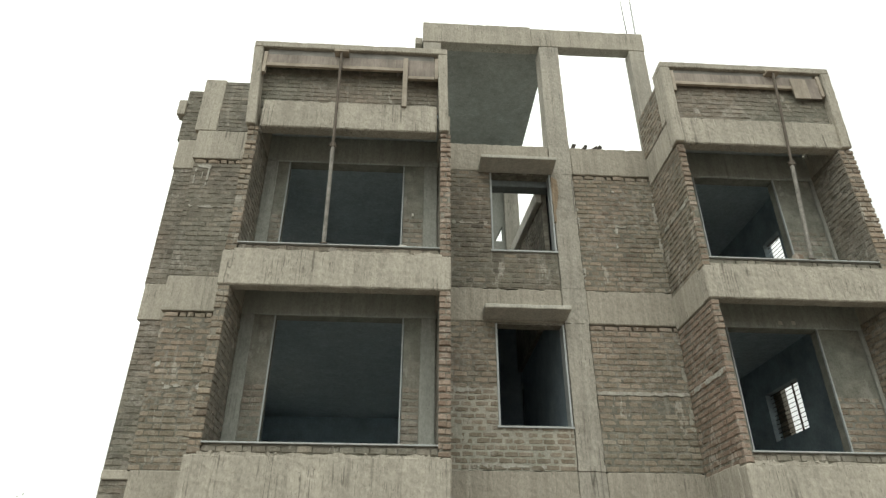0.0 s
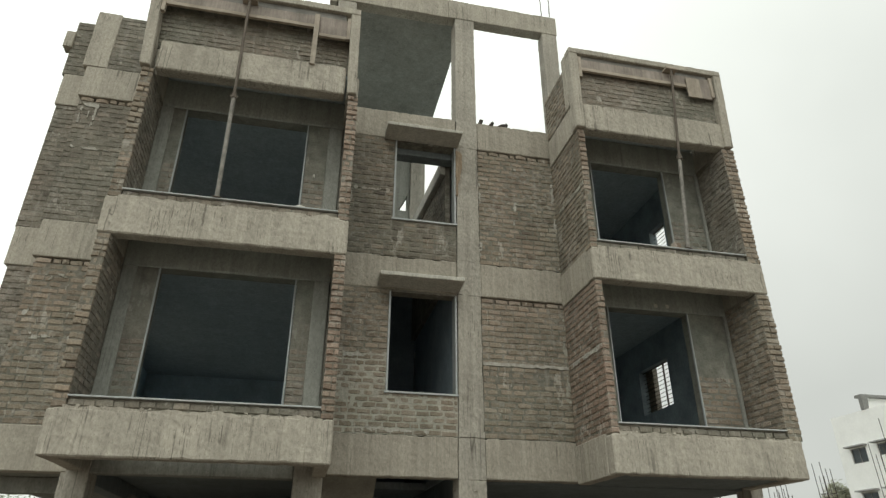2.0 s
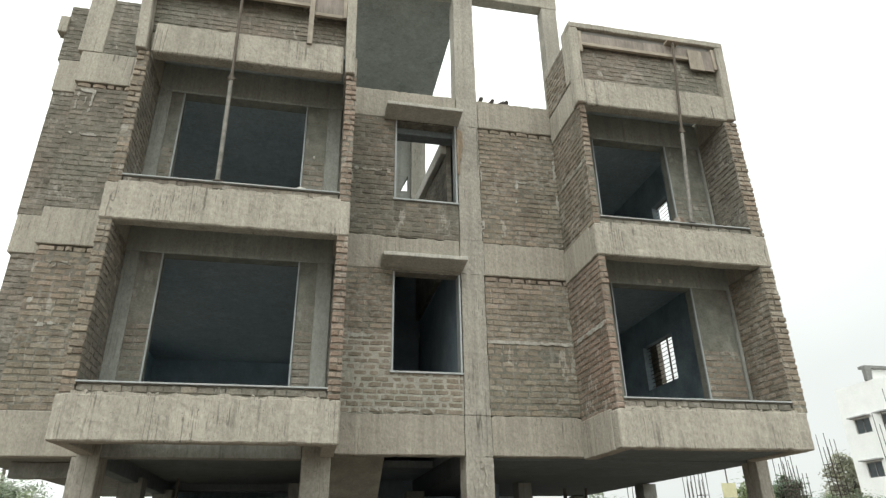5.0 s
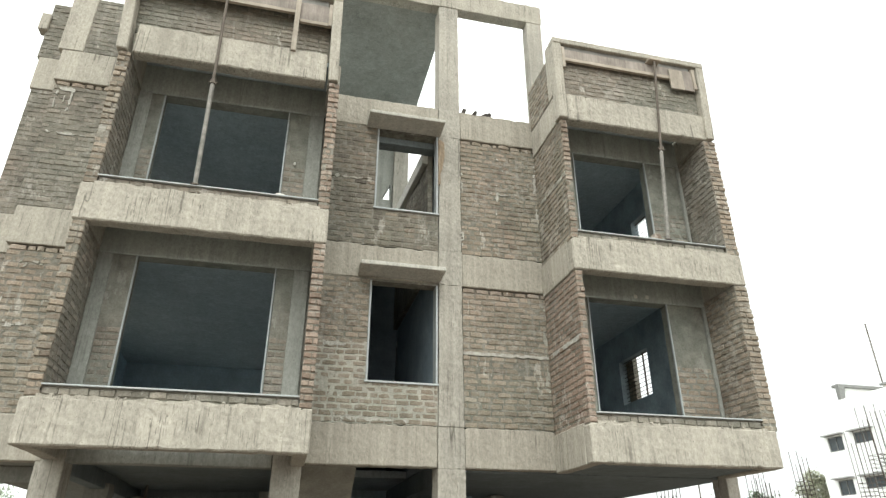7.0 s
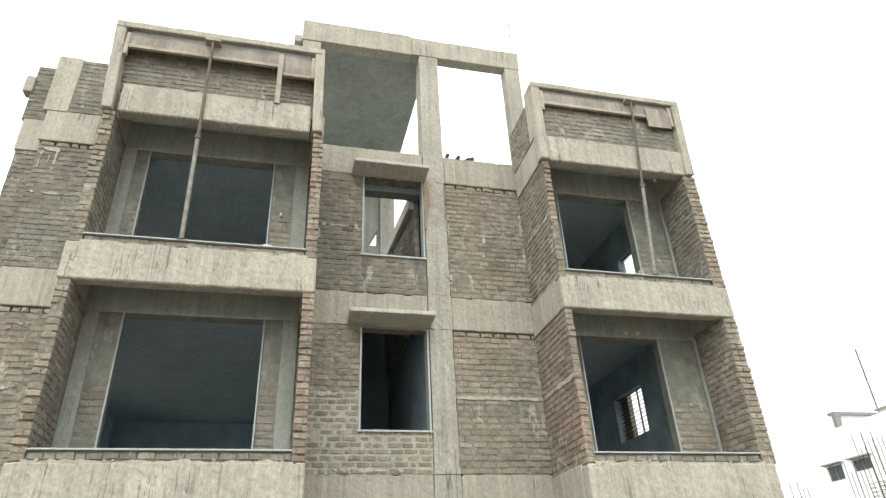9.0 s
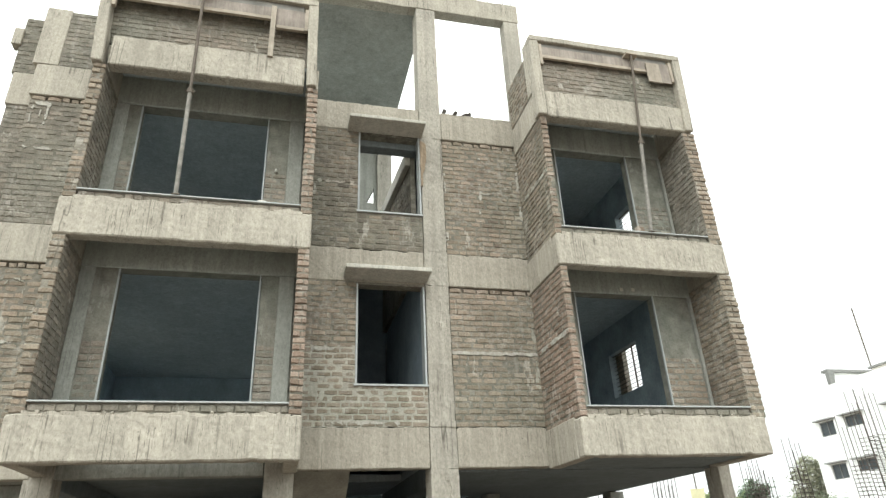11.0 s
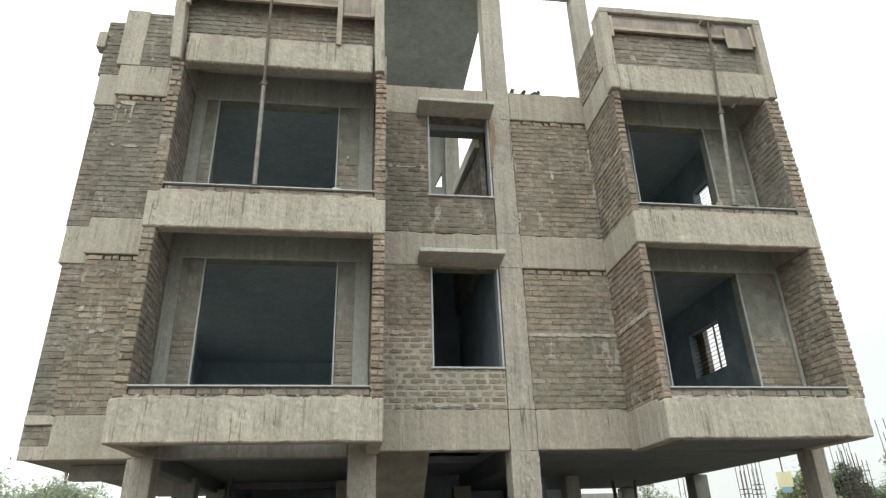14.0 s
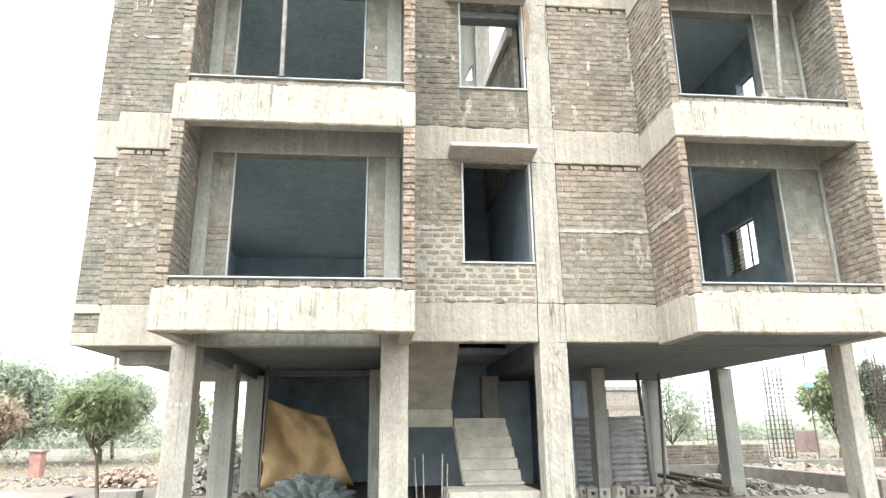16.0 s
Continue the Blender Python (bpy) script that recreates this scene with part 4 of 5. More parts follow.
smear(-0.8, 1.1, 3.4, 3.5, 13, MORTAR_PALE, 0.3)

structure(wall_body("wall_tower_back", -0.96, 0.97, 4.3, 4.5, 9.46, 12.615, [(0.7 + 0.03 * k, 0.73 + 0.03 * k, 9.93, 9.99 + 0.065 * k) for k in range(7)], mat=CONCRETE_PLAIN), "plain grey wall at the back of the stair tower", "wall")
# the shade behind the window is put into this beam's colour
structure(cast("beam", -0.85, 1.2, 0.235, 0.5, 8.84, 9.3, CONCRETE_SHADED), "grey concrete beam behind the stair window", "beam")
ob = cast("beam", 0.99, 1.1, 0.51, 4.15, 8.66, 8.94, CEMENT)
for v in ob.data.vertices:
    v.co.z += 0.155 * (v.co.y - 0.5)
structure(ob, "pale concrete string beside the upper stair", "beam")
ob = structure(wall_body("wall_stair_side", 1.103, 1.198, 0.51, 4.2, 6.36, 9.3, axis="y"), "bare brick wall beside the stair", "wall")
lay(ob, (1.103, 4.2, 7.9), "left", 3.69, 1.15, BRICK_GREY, (), 111)
bm = bmesh.new()
box(bm, 1.2, 1.638, 0.41, 4.2, 9.18, 9.3)
structure(part("floor_slab", bm, SLAB), "bare concrete floor slab", "floor slab")
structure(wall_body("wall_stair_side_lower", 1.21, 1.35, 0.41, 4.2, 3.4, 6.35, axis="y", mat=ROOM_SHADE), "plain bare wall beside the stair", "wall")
# added wall: blocks stairwell light so the window view stays evenly dark
structure(wall_body("wall_stair_landing", -0.85, 1.2, 4.32, 4.45, 3.3, 9.3, mat=ROOM_SHADE), "plain added wall behind the stair landing, keeps the stairwell dark", "wall")
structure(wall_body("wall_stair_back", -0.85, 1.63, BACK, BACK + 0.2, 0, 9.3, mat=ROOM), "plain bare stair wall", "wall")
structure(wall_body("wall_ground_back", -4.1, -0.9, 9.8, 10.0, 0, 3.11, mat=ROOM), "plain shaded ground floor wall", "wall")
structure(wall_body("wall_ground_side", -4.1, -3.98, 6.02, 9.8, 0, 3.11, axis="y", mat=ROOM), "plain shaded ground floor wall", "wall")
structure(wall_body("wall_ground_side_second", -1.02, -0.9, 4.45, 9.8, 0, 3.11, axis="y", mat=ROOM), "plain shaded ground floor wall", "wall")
bm = bmesh.new()
box(bm, -4.1, -0.86, BACK, 10.0, 3.12, 3.27)
structure(part("floor_slab", bm, CONCRETE_PLAIN), "bare concrete floor slab", "floor slab")
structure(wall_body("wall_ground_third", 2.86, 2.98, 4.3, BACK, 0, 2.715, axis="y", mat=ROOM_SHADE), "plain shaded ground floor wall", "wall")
structure(wall_body("wall_ground_back_second", 1.63, 5.04, BACK, BACK + 0.2, 0, 3.11, mat=ROOM), "plain shaded ground floor wall", "wall")

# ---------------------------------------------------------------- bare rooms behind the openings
# the openings in back and end walls are unseen, added to brighten the rooms
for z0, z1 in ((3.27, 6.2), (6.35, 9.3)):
    structure(wall_body("wall_back", -5.6, -0.86, BACK, BACK + 0.2, z0, z1, [(-3.0, -1.6, z0 + 0.7, z0 + 2.0)], mat=ROOM), "plain bare room wall with unseen openings added for light", "wall")
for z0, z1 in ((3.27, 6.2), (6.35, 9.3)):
    structure(wall_body("wall_back_second", 1.64, 6.25, BACK, BACK + 0.2, z0, z1, [(3.6, 5.2, z0 + 0.3, z0 + 2.2)], mat=ROOM), "plain bare room wall with an unseen opening added for light", "wall")
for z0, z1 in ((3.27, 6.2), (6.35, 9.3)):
    structure(wall_body("wall_inner_end", -5.59, -5.4, 0.235, BACK, z0, z1, [(3.2, 5.2, z0 + 0.8, z0 + 2.3)], axis="y", mat=ROOM), "plain bare room wall with unseen openings added for light", "wall")
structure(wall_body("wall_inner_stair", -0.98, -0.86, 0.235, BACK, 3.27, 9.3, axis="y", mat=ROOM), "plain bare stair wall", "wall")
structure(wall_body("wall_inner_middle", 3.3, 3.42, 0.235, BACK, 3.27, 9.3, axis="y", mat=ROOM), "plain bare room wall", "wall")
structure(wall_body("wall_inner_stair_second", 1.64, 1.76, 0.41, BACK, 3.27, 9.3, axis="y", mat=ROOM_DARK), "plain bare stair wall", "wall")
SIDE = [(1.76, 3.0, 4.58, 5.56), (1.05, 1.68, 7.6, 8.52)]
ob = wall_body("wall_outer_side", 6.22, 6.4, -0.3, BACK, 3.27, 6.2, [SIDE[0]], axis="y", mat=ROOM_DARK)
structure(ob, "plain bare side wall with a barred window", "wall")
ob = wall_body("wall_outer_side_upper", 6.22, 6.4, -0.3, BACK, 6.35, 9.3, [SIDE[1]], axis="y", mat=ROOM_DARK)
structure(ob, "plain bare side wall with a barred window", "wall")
structure(wall_body("wall_niche_return", -4.5, -4.19, NICHE + 0.23, 0.23, 3.27, 9.3, axis="y", mat=ROOM), "plain bare room wall", "wall")
structure(wall_body("wall_niche_return_second", -1.01, -0.86, NICHE + 0.23, -0.01, 3.27, 9.3, axis="y", mat=ROOM), "plain bare room wall", "wall")
structure(wall_body("wall_niche_return_third", 3.32, 3.44, NICHE + 0.23, 0.23, 3.27, 9.3, axis="y", mat=ROOM), "plain bare room wall", "wall")
for s, (a, b, z0, z1) in enumerate(SIDE):
    gr = empty("window_grille")
    tagged(gr, "steel security grille in the side window", "window grille", "grilles")
    bm = bmesh.new()
    rod(bm, (6.33, a, z0 + 0.02), (6.33, b, z0 + 0.02), 0.012)
    rod(bm, (6.33, a, z1 - 0.02), (6.33, b, z1 - 0.02), 0.012)
    rod(bm, (6.33, (a + b) / 2 - 0.25, z0), (6.33, (a + b) / 2 - 0.25, z1), 0.02)
    part("frame", bm, STEEL_DARK, gr)
    for k in range(1, 11):
        bm = bmesh.new()
        z = z0 + (z1 - z0) * k / 11
        rod(bm, (6.33, a, z), (6.33, b, z), 0.007, 4)
        part("bar", bm, STEEL_DARK, gr)
    if s:
        continue
    # brick pier outside the window
    ob = wall_body("wall_outer_pier", 6.41, 6.52, 2.72, 3.7, z0 - 0.6, z1 + 0.5, axis="y")
    structure(ob, "short brick pier outside the side window", "wall")
    lay(ob, (6.41, 3.7, z0 - 0.6), "left", 0.98, z1 - z0 + 1.1, BRICK, (), 101 + s)

# stair flights
STAIR = make_plain("bare_stair_concrete", (0.36, 0.34, 0.29), 0.22, 0.93, 0, 3.0, 0.4)
for k in range(3):
    zb = (0.0, 3.27, 6.35)[k]
    rise = (3.27, 3.08, 3.1)[k] / 18
    st = empty("staircase", 0, 0, zb)
    tagged(st, "bare concrete dog-leg staircase without railings", "staircase")
    flights = ((0.16, 1.19 if k < 2 else 1.0, 1, 0, 9), (-0.85, 0.1, -1, 9 if k else 10, 9 if k else 8))
    for x0, x1, sgn, n0, steps in flights:
        bm = bmesh.new()
        prof = []
        ys = 1.0 if sgn > 0 else 3.25
        for i in range(steps):
            y = ys + sgn * 0.25 * i
            z = rise * (n0 + i)
            prof += [(y, z), (y, z + rise - 0.035), (y - sgn * 0.022, z + rise - 0.035), (y - sgn * 0.022, z + rise)]
        prof += [(ys + sgn * 0.25 * steps, rise * (n0 + steps)), (ys + sgn * 0.25 * steps, rise * (n0 + steps) - 0.2), (ys + sgn * 0.12, rise * n0 - (0.15 if n0 == 9 else 0.0))]
        va = [bm.verts.new((x0, y, z)) for y, z in prof]
        vb = [bm.verts.new((x1, y, z)) for y, z in prof]
        bm.faces.new(va)
        bm.faces.new(list(reversed(vb)))
        for i in range(len(prof)):
            j = (i + 1) % len(prof)
            bm.faces.new((va[i], vb[i], vb[j], va[j]))
        bmesh.ops.recalc_face_normals(bm, faces=bm.faces[:])
        part("flight", bm, STAIR, st)
    bm = bmesh.new()
    box(bm, -0.85, 1.19, 3.255, 4.3, rise * 9 - 0.16, rise * 9)
    part("landing", bm, STAIR, st)
    if k == 0:
        bm = bmesh.new()
        box(bm, -0.85, 0.14, 3.12, 3.252, rise * 9 - 0.16, rise * 10)
        part("landing_beam", bm, STAIR, st)

# ---------------------------------------------------------------- ground floor clutter
TARP = make_plain("yellow_brown_tarpaulin", (0.36, 0.255, 0.125), 0.2, 0.7, 0, 2.5, 0.3)
PLASTIC = make_plain("grey_plastic_sheet", (0.2, 0.225, 0.22), 0.3, 0.5, 0, 4.0, 0.2)
SHEET = make_plain("galvanised_sheet", (0.36, 0.36, 0.35), 0.3, 0.5, 0.3, 4.0, 0.1)
PALE_STONE = make_plain("pale_broken_stone", (0.225, 0.205, 0.176), 0.25, 0.95, 0, 5.0, 0.4)
PALE_SLAB = make_plain("pale_split_stone", (0.31, 0.29, 0.255), 0.25, 0.95, 0, 5.0, 0.4)
RUBBLE_RED = make_plain("broken_red_brick", (0.3, 0.232, 0.187), 0.3, 0.95, 0, 6.0, 0.4)
POLE = make_wood("weathered_dark_timber", (0.1, 0.088, 0.075), (0.18, 0.16, 0.14), (12, 12, 1))
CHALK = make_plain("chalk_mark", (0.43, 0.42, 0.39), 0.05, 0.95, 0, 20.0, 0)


def heap(name, x, y, rx, ry, h, n, mat, label, size=(0.08, 0.22), seed=1, flat=0.6):
    """A pile of broken pieces as one object."""
    r = random.Random(seed)
    bm = bmesh.new()
    for _ in range(n):
        a, q = r.uniform(0, 6.283), math.sqrt(r.random())
        px, py = rx * q * math.cos(a), ry * q * math.sin(a)
        top = h * (1 - q ** 1.3)
        s = r.uniform(*size)
        m = Matrix.Translation((px, py, max(0.02, top * r.uniform(0.5, 1.0)))) @ Euler((r.uniform(-0.6, 0.6), r.uniform(-0.6, 0.6), r.uniform(0, 6.3))).to_matrix().to_4x4() \
            @ Matrix.Diagonal((s, s * r.uniform(0.5, 0.9), s * r.uniform(0.3, flat), 1))
        vs = bmesh.ops.create_cube(bm, size=1, matrix=m)["verts"]
        for v in vs:
            v.co += Vector((r.uniform(-1, 1), r.uniform(-1, 1), r.uniform(-1, 1))) * s * 0.14
    ob = part(name, bm, mat)
    ob.matrix_basis = pose(x, y, 0)
    return tagged(ob, label, "rubble", kind="stuff")


heap("brick_rubble", -8.5, 10.1, 1.35, 0.9, 0.5, 280, RUBBLE_RED, "low heap of broken red bricks on bare earth", seed=3)
heap("stone_rubble", -5.5, 8.2, 1.0, 1.5, 1.5, 620, PALE_SLAB, "heap of pale broken stone slabs behind the columns", (0.1, 0.34), 4, 0.28)
heap("stone_rubble", -3.3, 5.0, 1.2, 0.6, 0.32, 140, PALE_STONE, "scatter of pale rubble below the tarpaulin", (0.08, 0.3), 5)
heap("stone_rubble", 3.6, 4.6, 1.5, 0.7, 0.3, 190, PALE_STONE, "row of pale broken blocks and stones on the ground", (0.05, 0.2), 6)
heap("stone_rubble", 6.2, 5.4, 1.6, 0.9, 0.28, 170, PALE_STONE, "row of pale broken blocks and stones on the ground", (0.05, 0.2), 7)
heap("stone_rubble", 12.5, 12.9, 2.2, 1.6, 0.35, 260, PALE_STONE, "scattered pale building rubble", (0.08, 0.3), 8)
heap("stone_rubble", -11.0, 12.5, 3.0, 2.6, 0.1, 120, PALE_STONE, "scattered stones on dry ground", (0.05, 0.2), 9)
heap("brick_rubble", -9.9, 11.6, 1.8, 1.2, 0.12, 70, RUBBLE_RED, "scattered broken bricks on bare earth", (0.08, 0.2), 19)
heap("stone_rubble", 4.1, 5.1, 1.3, 0.35, 0.22, 120, PALE_STONE, "row of pale broken blocks and stones on the ground", (0.1, 0.24), 21, 0.8)
heap("stone_rubble", 7.2, 4.4, 1.4, 0.6, 0.16, 150, PALE_STONE, "pale slabs and rubble before the plinth", (0.06, 0.24), 22, 0.4)
heap("stone_rubble", 7.9, 7.6, 0.9, 1.5, 0.12, 120, PALE_STONE, "pale rubble scattered along the plinth", (0.06, 0.22), 23)
heap("brick_rubble", 12.5, 9.5, 2.6, 2.2, 0.16, 200, RUBBLE_RED, "broken bricks scattered on the next plot", (0.08, 0.24), 24)
heap("stone_rubble", 15.5, 17.0, 3.5, 3.0, 0.2, 200, PALE_STONE, "scattered pale building rubble", (0.1, 0.4), 25)

# tarpaulin hung between the columns
bm = bmesh.new()
nu, nv = 36, 26
tl, tr, br_, bl = Vector((-3.88, 5.0, 2.16)), Vector((-2.5, 5.25, 1.72)), Vector((-1.85, 4.9, 0.28)), Vector((-3.8, 4.8, 0.3))
grid = []
for j in range(nv + 1):
    row = []
    for i in range(nu + 1):
        u, v = i / nu, j / nv
        p = (tl * (1 - u) + tr * u) * (1 - v) + (bl * (1 - u) + br_ * u) * v
        fold = math.sin((u + v * 0.6) * 17) * 0.045 * (0.3 + v) + noise.noise(Vector((u * 5, v * 5, 3))) * 0.1
        row.append(bm.verts.new((p.x + fold * 0.2, p.y + fold - 0.28 * math.sin(math.pi * v) * u + 0.32 * math.exp(-((u - 0.08 - 0.55 * v) / 0.13) ** 2) * math.sin(math.pi * min(1, v + 0.1)), p.z - 0.03 * math.sin(math.pi * u) * (1 - v))))
    grid.append(row)
for j in range(nv):
    for i in range(nu):
        bm.faces.new((grid[j][i], grid[j][i + 1], grid[j + 1][i + 1], grid[j + 1][i]))
for f in bm.faces:
    f.smooth = True
tarp = part("tarpaulin", bm, TARP)
tarp.modifiers.new("thickness", "SOLIDIFY").thickness = 0.008
tagged(tarp, "yellow brown tarpaulin hanging slack beside a column", "tarpaulin")

# crumpled plastic sheet on the rubble
bm = bmesh.new()
bmesh.ops.create_icosphere(bm, subdivisions=5, radius=1)
for v in bm.verts:
    n1 = noise.noise(v.co * 2.3) * 0.25 + abs(noise.noise(v.co * 5.2)) * 0.3
    n1 += 0.22 * abs(math.sin(9 * math.atan2(v.co.z + 0.3, v.co.x - 0.25) + 2 * noise.noise(v.co * 1.5))) - 0.08
    v.co = Vector((v.co.x * 0.75, v.co.y * 0.45, max(0.0, v.co.z) * 0.42)) * (1 + n1)
ob = part("plastic_sheet", bm, PLASTIC)
ob.matrix_basis = pose(-2.75, 4.5, 0.05)
tagged(ob, "crumpled grey plastic sheet lying over rubble", "plastic sheet")

# corrugated sheets standing between the columns
for x0, x1, tilt in ((2.98, 3.9, 0.0), (3.93, 4.85, 0.03)):
    bm = bmesh.new()
    nz = 64
    rows = []
    for k in range(nz + 1):
        z = 0.05 + 1.62 * k / nz
        off = 0.05 * (1 + 0.5 * noise.noise(Vector((x0, z * 4, 1)))) * math.sin(k / nz * 2 * math.pi * 13)
        rows.append([bm.verts.new((x, 5.0 + off + tilt * z, z + tilt * (x - x0))) for x in np.linspace(x0, x1, 6)])
    for k in range(nz):
        for i in range(5):
            bm.faces.new((rows[k][i], rows[k][i + 1], rows[k + 1][i + 1], rows[k + 1][i]))
    for f in bm.faces:
        f.smooth = True
    ob = part("corrugated_sheet", bm, SHEET)
    ob.modifiers.new("thickness", "SOLIDIFY").thickness = 0.004
    tagged(ob, "dull galvanised corrugated metal sheet standing upright", "metal sheet", "corrugated sheets")

for a, b, r_ in (((4.85, 4.85, 0.0), (4.95, 5.4, 2.71), 0.045), ((5.17, 4.9, 0.0), (5.5, 5.4, 2.71), 0.035), ((-3.85, 4.85, 0.0), (-3.8, 4.9, 2.85), 0.03)):
    bm = bmesh.new()
    rod(bm, a, b, r_, 8)
    tagged(part("timber_pole", bm, POLE), "slender dark timber pole leaning under the ceiling beam", "pole", "timber poles")
for i, (a, b) in enumerate((((5.7, 6.4, 0.28), (6.2, 3.9, 0.14)), ((6.1, 6.6, 0.3), (6.9, 4.1, 0.14)), ((6.6, 6.2, 0.12), (7.3, 4.2, 0.16)))):
    bm = bmesh.new()
    rod(bm, a, b, 0.06, 10)
    tagged(part("drain_pipe", bm, STEEL_DARK), "dark pipe lying across rubble", "pipe", "pipes on the ground")

rb = empty("starter_bars", -0.5, 0.5, 0)
tagged(rb, "pale starter bars standing up beside the stair", "rebar")
for dx, dy, l, lean in ((-0.2, 0, 1.0, -0.06), (-0.1, 0.1, 1.05, -0.02), (0.16, 0.0, 1.05, 0.02), (0.25, 0.1, 0.9, 0.02)):
    bm = bmesh.new()
    rod(bm, (dx, dy, 0), (dx + lean, dy, l), 0.012)
    part("bar", bm, STEEL, rb)

# hollow cement blocks in a row on the ground
bm = bmesh.new()
sq = [(-1, 0), (-1, 1), (0, 1), (1, 1), (1, 0), (1, -1), (0, -1), (-1, -1)]
rings = []
for rad, y in ((0.1, 0.09), (0.1, -0.09)):
    rings.append([bm.verts.new((a * rad, y, b * rad + 0.1)) for a, b in sq])
for y in (-0.09, 0.09):
    rings.append([bm.verts.new((a / math.hypot(a, b) * 0.045, y, b / math.hypot(a, b) * 0.045 + 0.1)) for a, b in sq])
for q in range(4):
    for k in range(8):
        a, b = rings[q], rings[(q + 1) % 4]
        bm.faces.new((a[k], a[(k + 1) % 8], b[(k + 1) % 8], b[k]))
bmesh.ops.recalc_face_normals(bm, faces=bm.faces[:])
block = part("hollow_block", bm, PALE_SLAB)
tagged(block, "pale cement block with a round hole standing on edge", "block", "hollow cement blocks")
block.matrix_basis = pose(2.42, 2.9, 0.1, 4, 0, 8)
r = random.Random(12)
for k in range(1, 11):
    copy_thing(block, pose(2.42 + k * 0.2 + r.uniform(-0.05, 0.05), 2.9 + r.uniform(-0.25, 0.25), 0.1 + r.uniform(0, 0.03), r.uniform(-12, 12), r.choice((0, 0, 40, 12)), r.uniform(-35, 35)))
heap("stone_rubble", 3.4, 2.95, 1.5, 0.45, 0.13, 150, PALE_STONE, "pale rubble bedding the hollow blocks", (0.05, 0.16), 31)

# plinth slab below the stair
structure(cast("step_plinth", -0.24, 1.18, 0.3, 1.45, -0.05, 0.5, CONCRETE_COLUMN, rough=0.012, step=0.1), "raised concrete plinth before the staircase", "plinth")

# faded marks on a column
for i, w in enumerate((0.025, 0.06, 0.03, 0.05)):
    bm = bmesh.new()
    x = -4.39 + i * 0.072
    box(bm, x, x + w * 0.8, -0.0045, 0.003, 1.79, 1.845)
    tagged(part("chalk_mark", bm, CHALK), "faded white mark on the concrete column", "mark", "marks on a column")


# pale rod added in place of a bright streak in the dark bay
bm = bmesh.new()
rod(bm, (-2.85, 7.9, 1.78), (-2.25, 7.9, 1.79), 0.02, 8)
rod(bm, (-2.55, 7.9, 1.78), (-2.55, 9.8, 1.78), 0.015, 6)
tagged(part("pale_rod", bm, PALE_CHIP), "short pale rod standing in for a bright streak by the back wall", "conduit")

# ---------------------------------------------------------------- trees and shrubs
BARK = make_plain("grey_bark", (0.13, 0.105, 0.08), 0.3, 0.95, 0, 8.0, 0.5)
LEAF_NEAR = make_leaf("broad_leaf", (0.14, 0.165, 0.1), (0.3, 0.33, 0.215))
# LEAF_FAR, LEAF_HAZE, LEAF_MIST and LEAF_GREY: air haze is put into the colour
LEAF_FAR = make_leaf("far_leaf", (0.13, 0.16, 0.115), (0.22, 0.245, 0.18))
LEAF_HAZE = make_leaf("haze_paled_leaf", (0.25, 0.275, 0.235), (0.35, 0.37, 0.325))
LEAF_MIST = make_leaf("horizon_haze_leaf", (0.33, 0.345, 0.315), (0.43, 0.44, 0.405))
LEAF_DRY = make_leaf("dry_weed", (0.2, 0.175, 0.12), (0.33, 0.29, 0.21))
LEAF_GREY = make_leaf("hazed_grey_leaf", (0.26, 0.26, 0.22), (0.4, 0.39, 0.34))
LEAF_DARK = make_leaf("dark_leaf", (0.115, 0.15, 0.12), (0.2, 0.235, 0.185))
LEAF_RUSSET = make_leaf("russet_leaf", (0.24, 0.23, 0.16), (0.46, 0.34, 0.31))


def leaf_mesh(name, centres, leaf, seed, mat, parent=None, droop=0.3, slim=0.24):
    """Leaves as small folded quads round the given centres (x, y, z, spread)."""
    r = np.random.RandomState(seed)
    verts, faces = [], []
    for cx, cy, cz, spread, count in centres:
        p = r.normal(0, spread, (count, 3)) * (1, 1, 0.75) + (cx, cy, cz)
        a = r.uniform(0, 6.283, count)
        tilt = r.uniform(-0.9, 0.5, count) - droop * 0.5
        ln = leaf * r.uniform(0.6, 1.25, count)
        for k in range(count):
            d = np.array((math.cos(a[k]) * math.cos(tilt[k]), math.sin(a[k]) * math.cos(tilt[k]), math.sin(tilt[k])))
            sd = np.array((-math.sin(a[k]), math.cos(a[k]), r.uniform(-0.3, 0.3))) * ln[k] * slim
            b = len(verts)
            verts += [tuple(p[k]), tuple(p[k] + d * ln[k] * 0.5 + sd), tuple(p[k] + d * ln[k]), tuple(p[k] + d * ln[k] * 0.5 - sd)]
            faces.append((b, b + 1, b + 2, b + 3))
    me = bpy.data.meshes.new(name)
    me.from_pydata(verts, [], faces)
    me.materials.append(mat)
    ob = new(name, me)
    if parent is not None:
        ob.parent = parent
    return ob


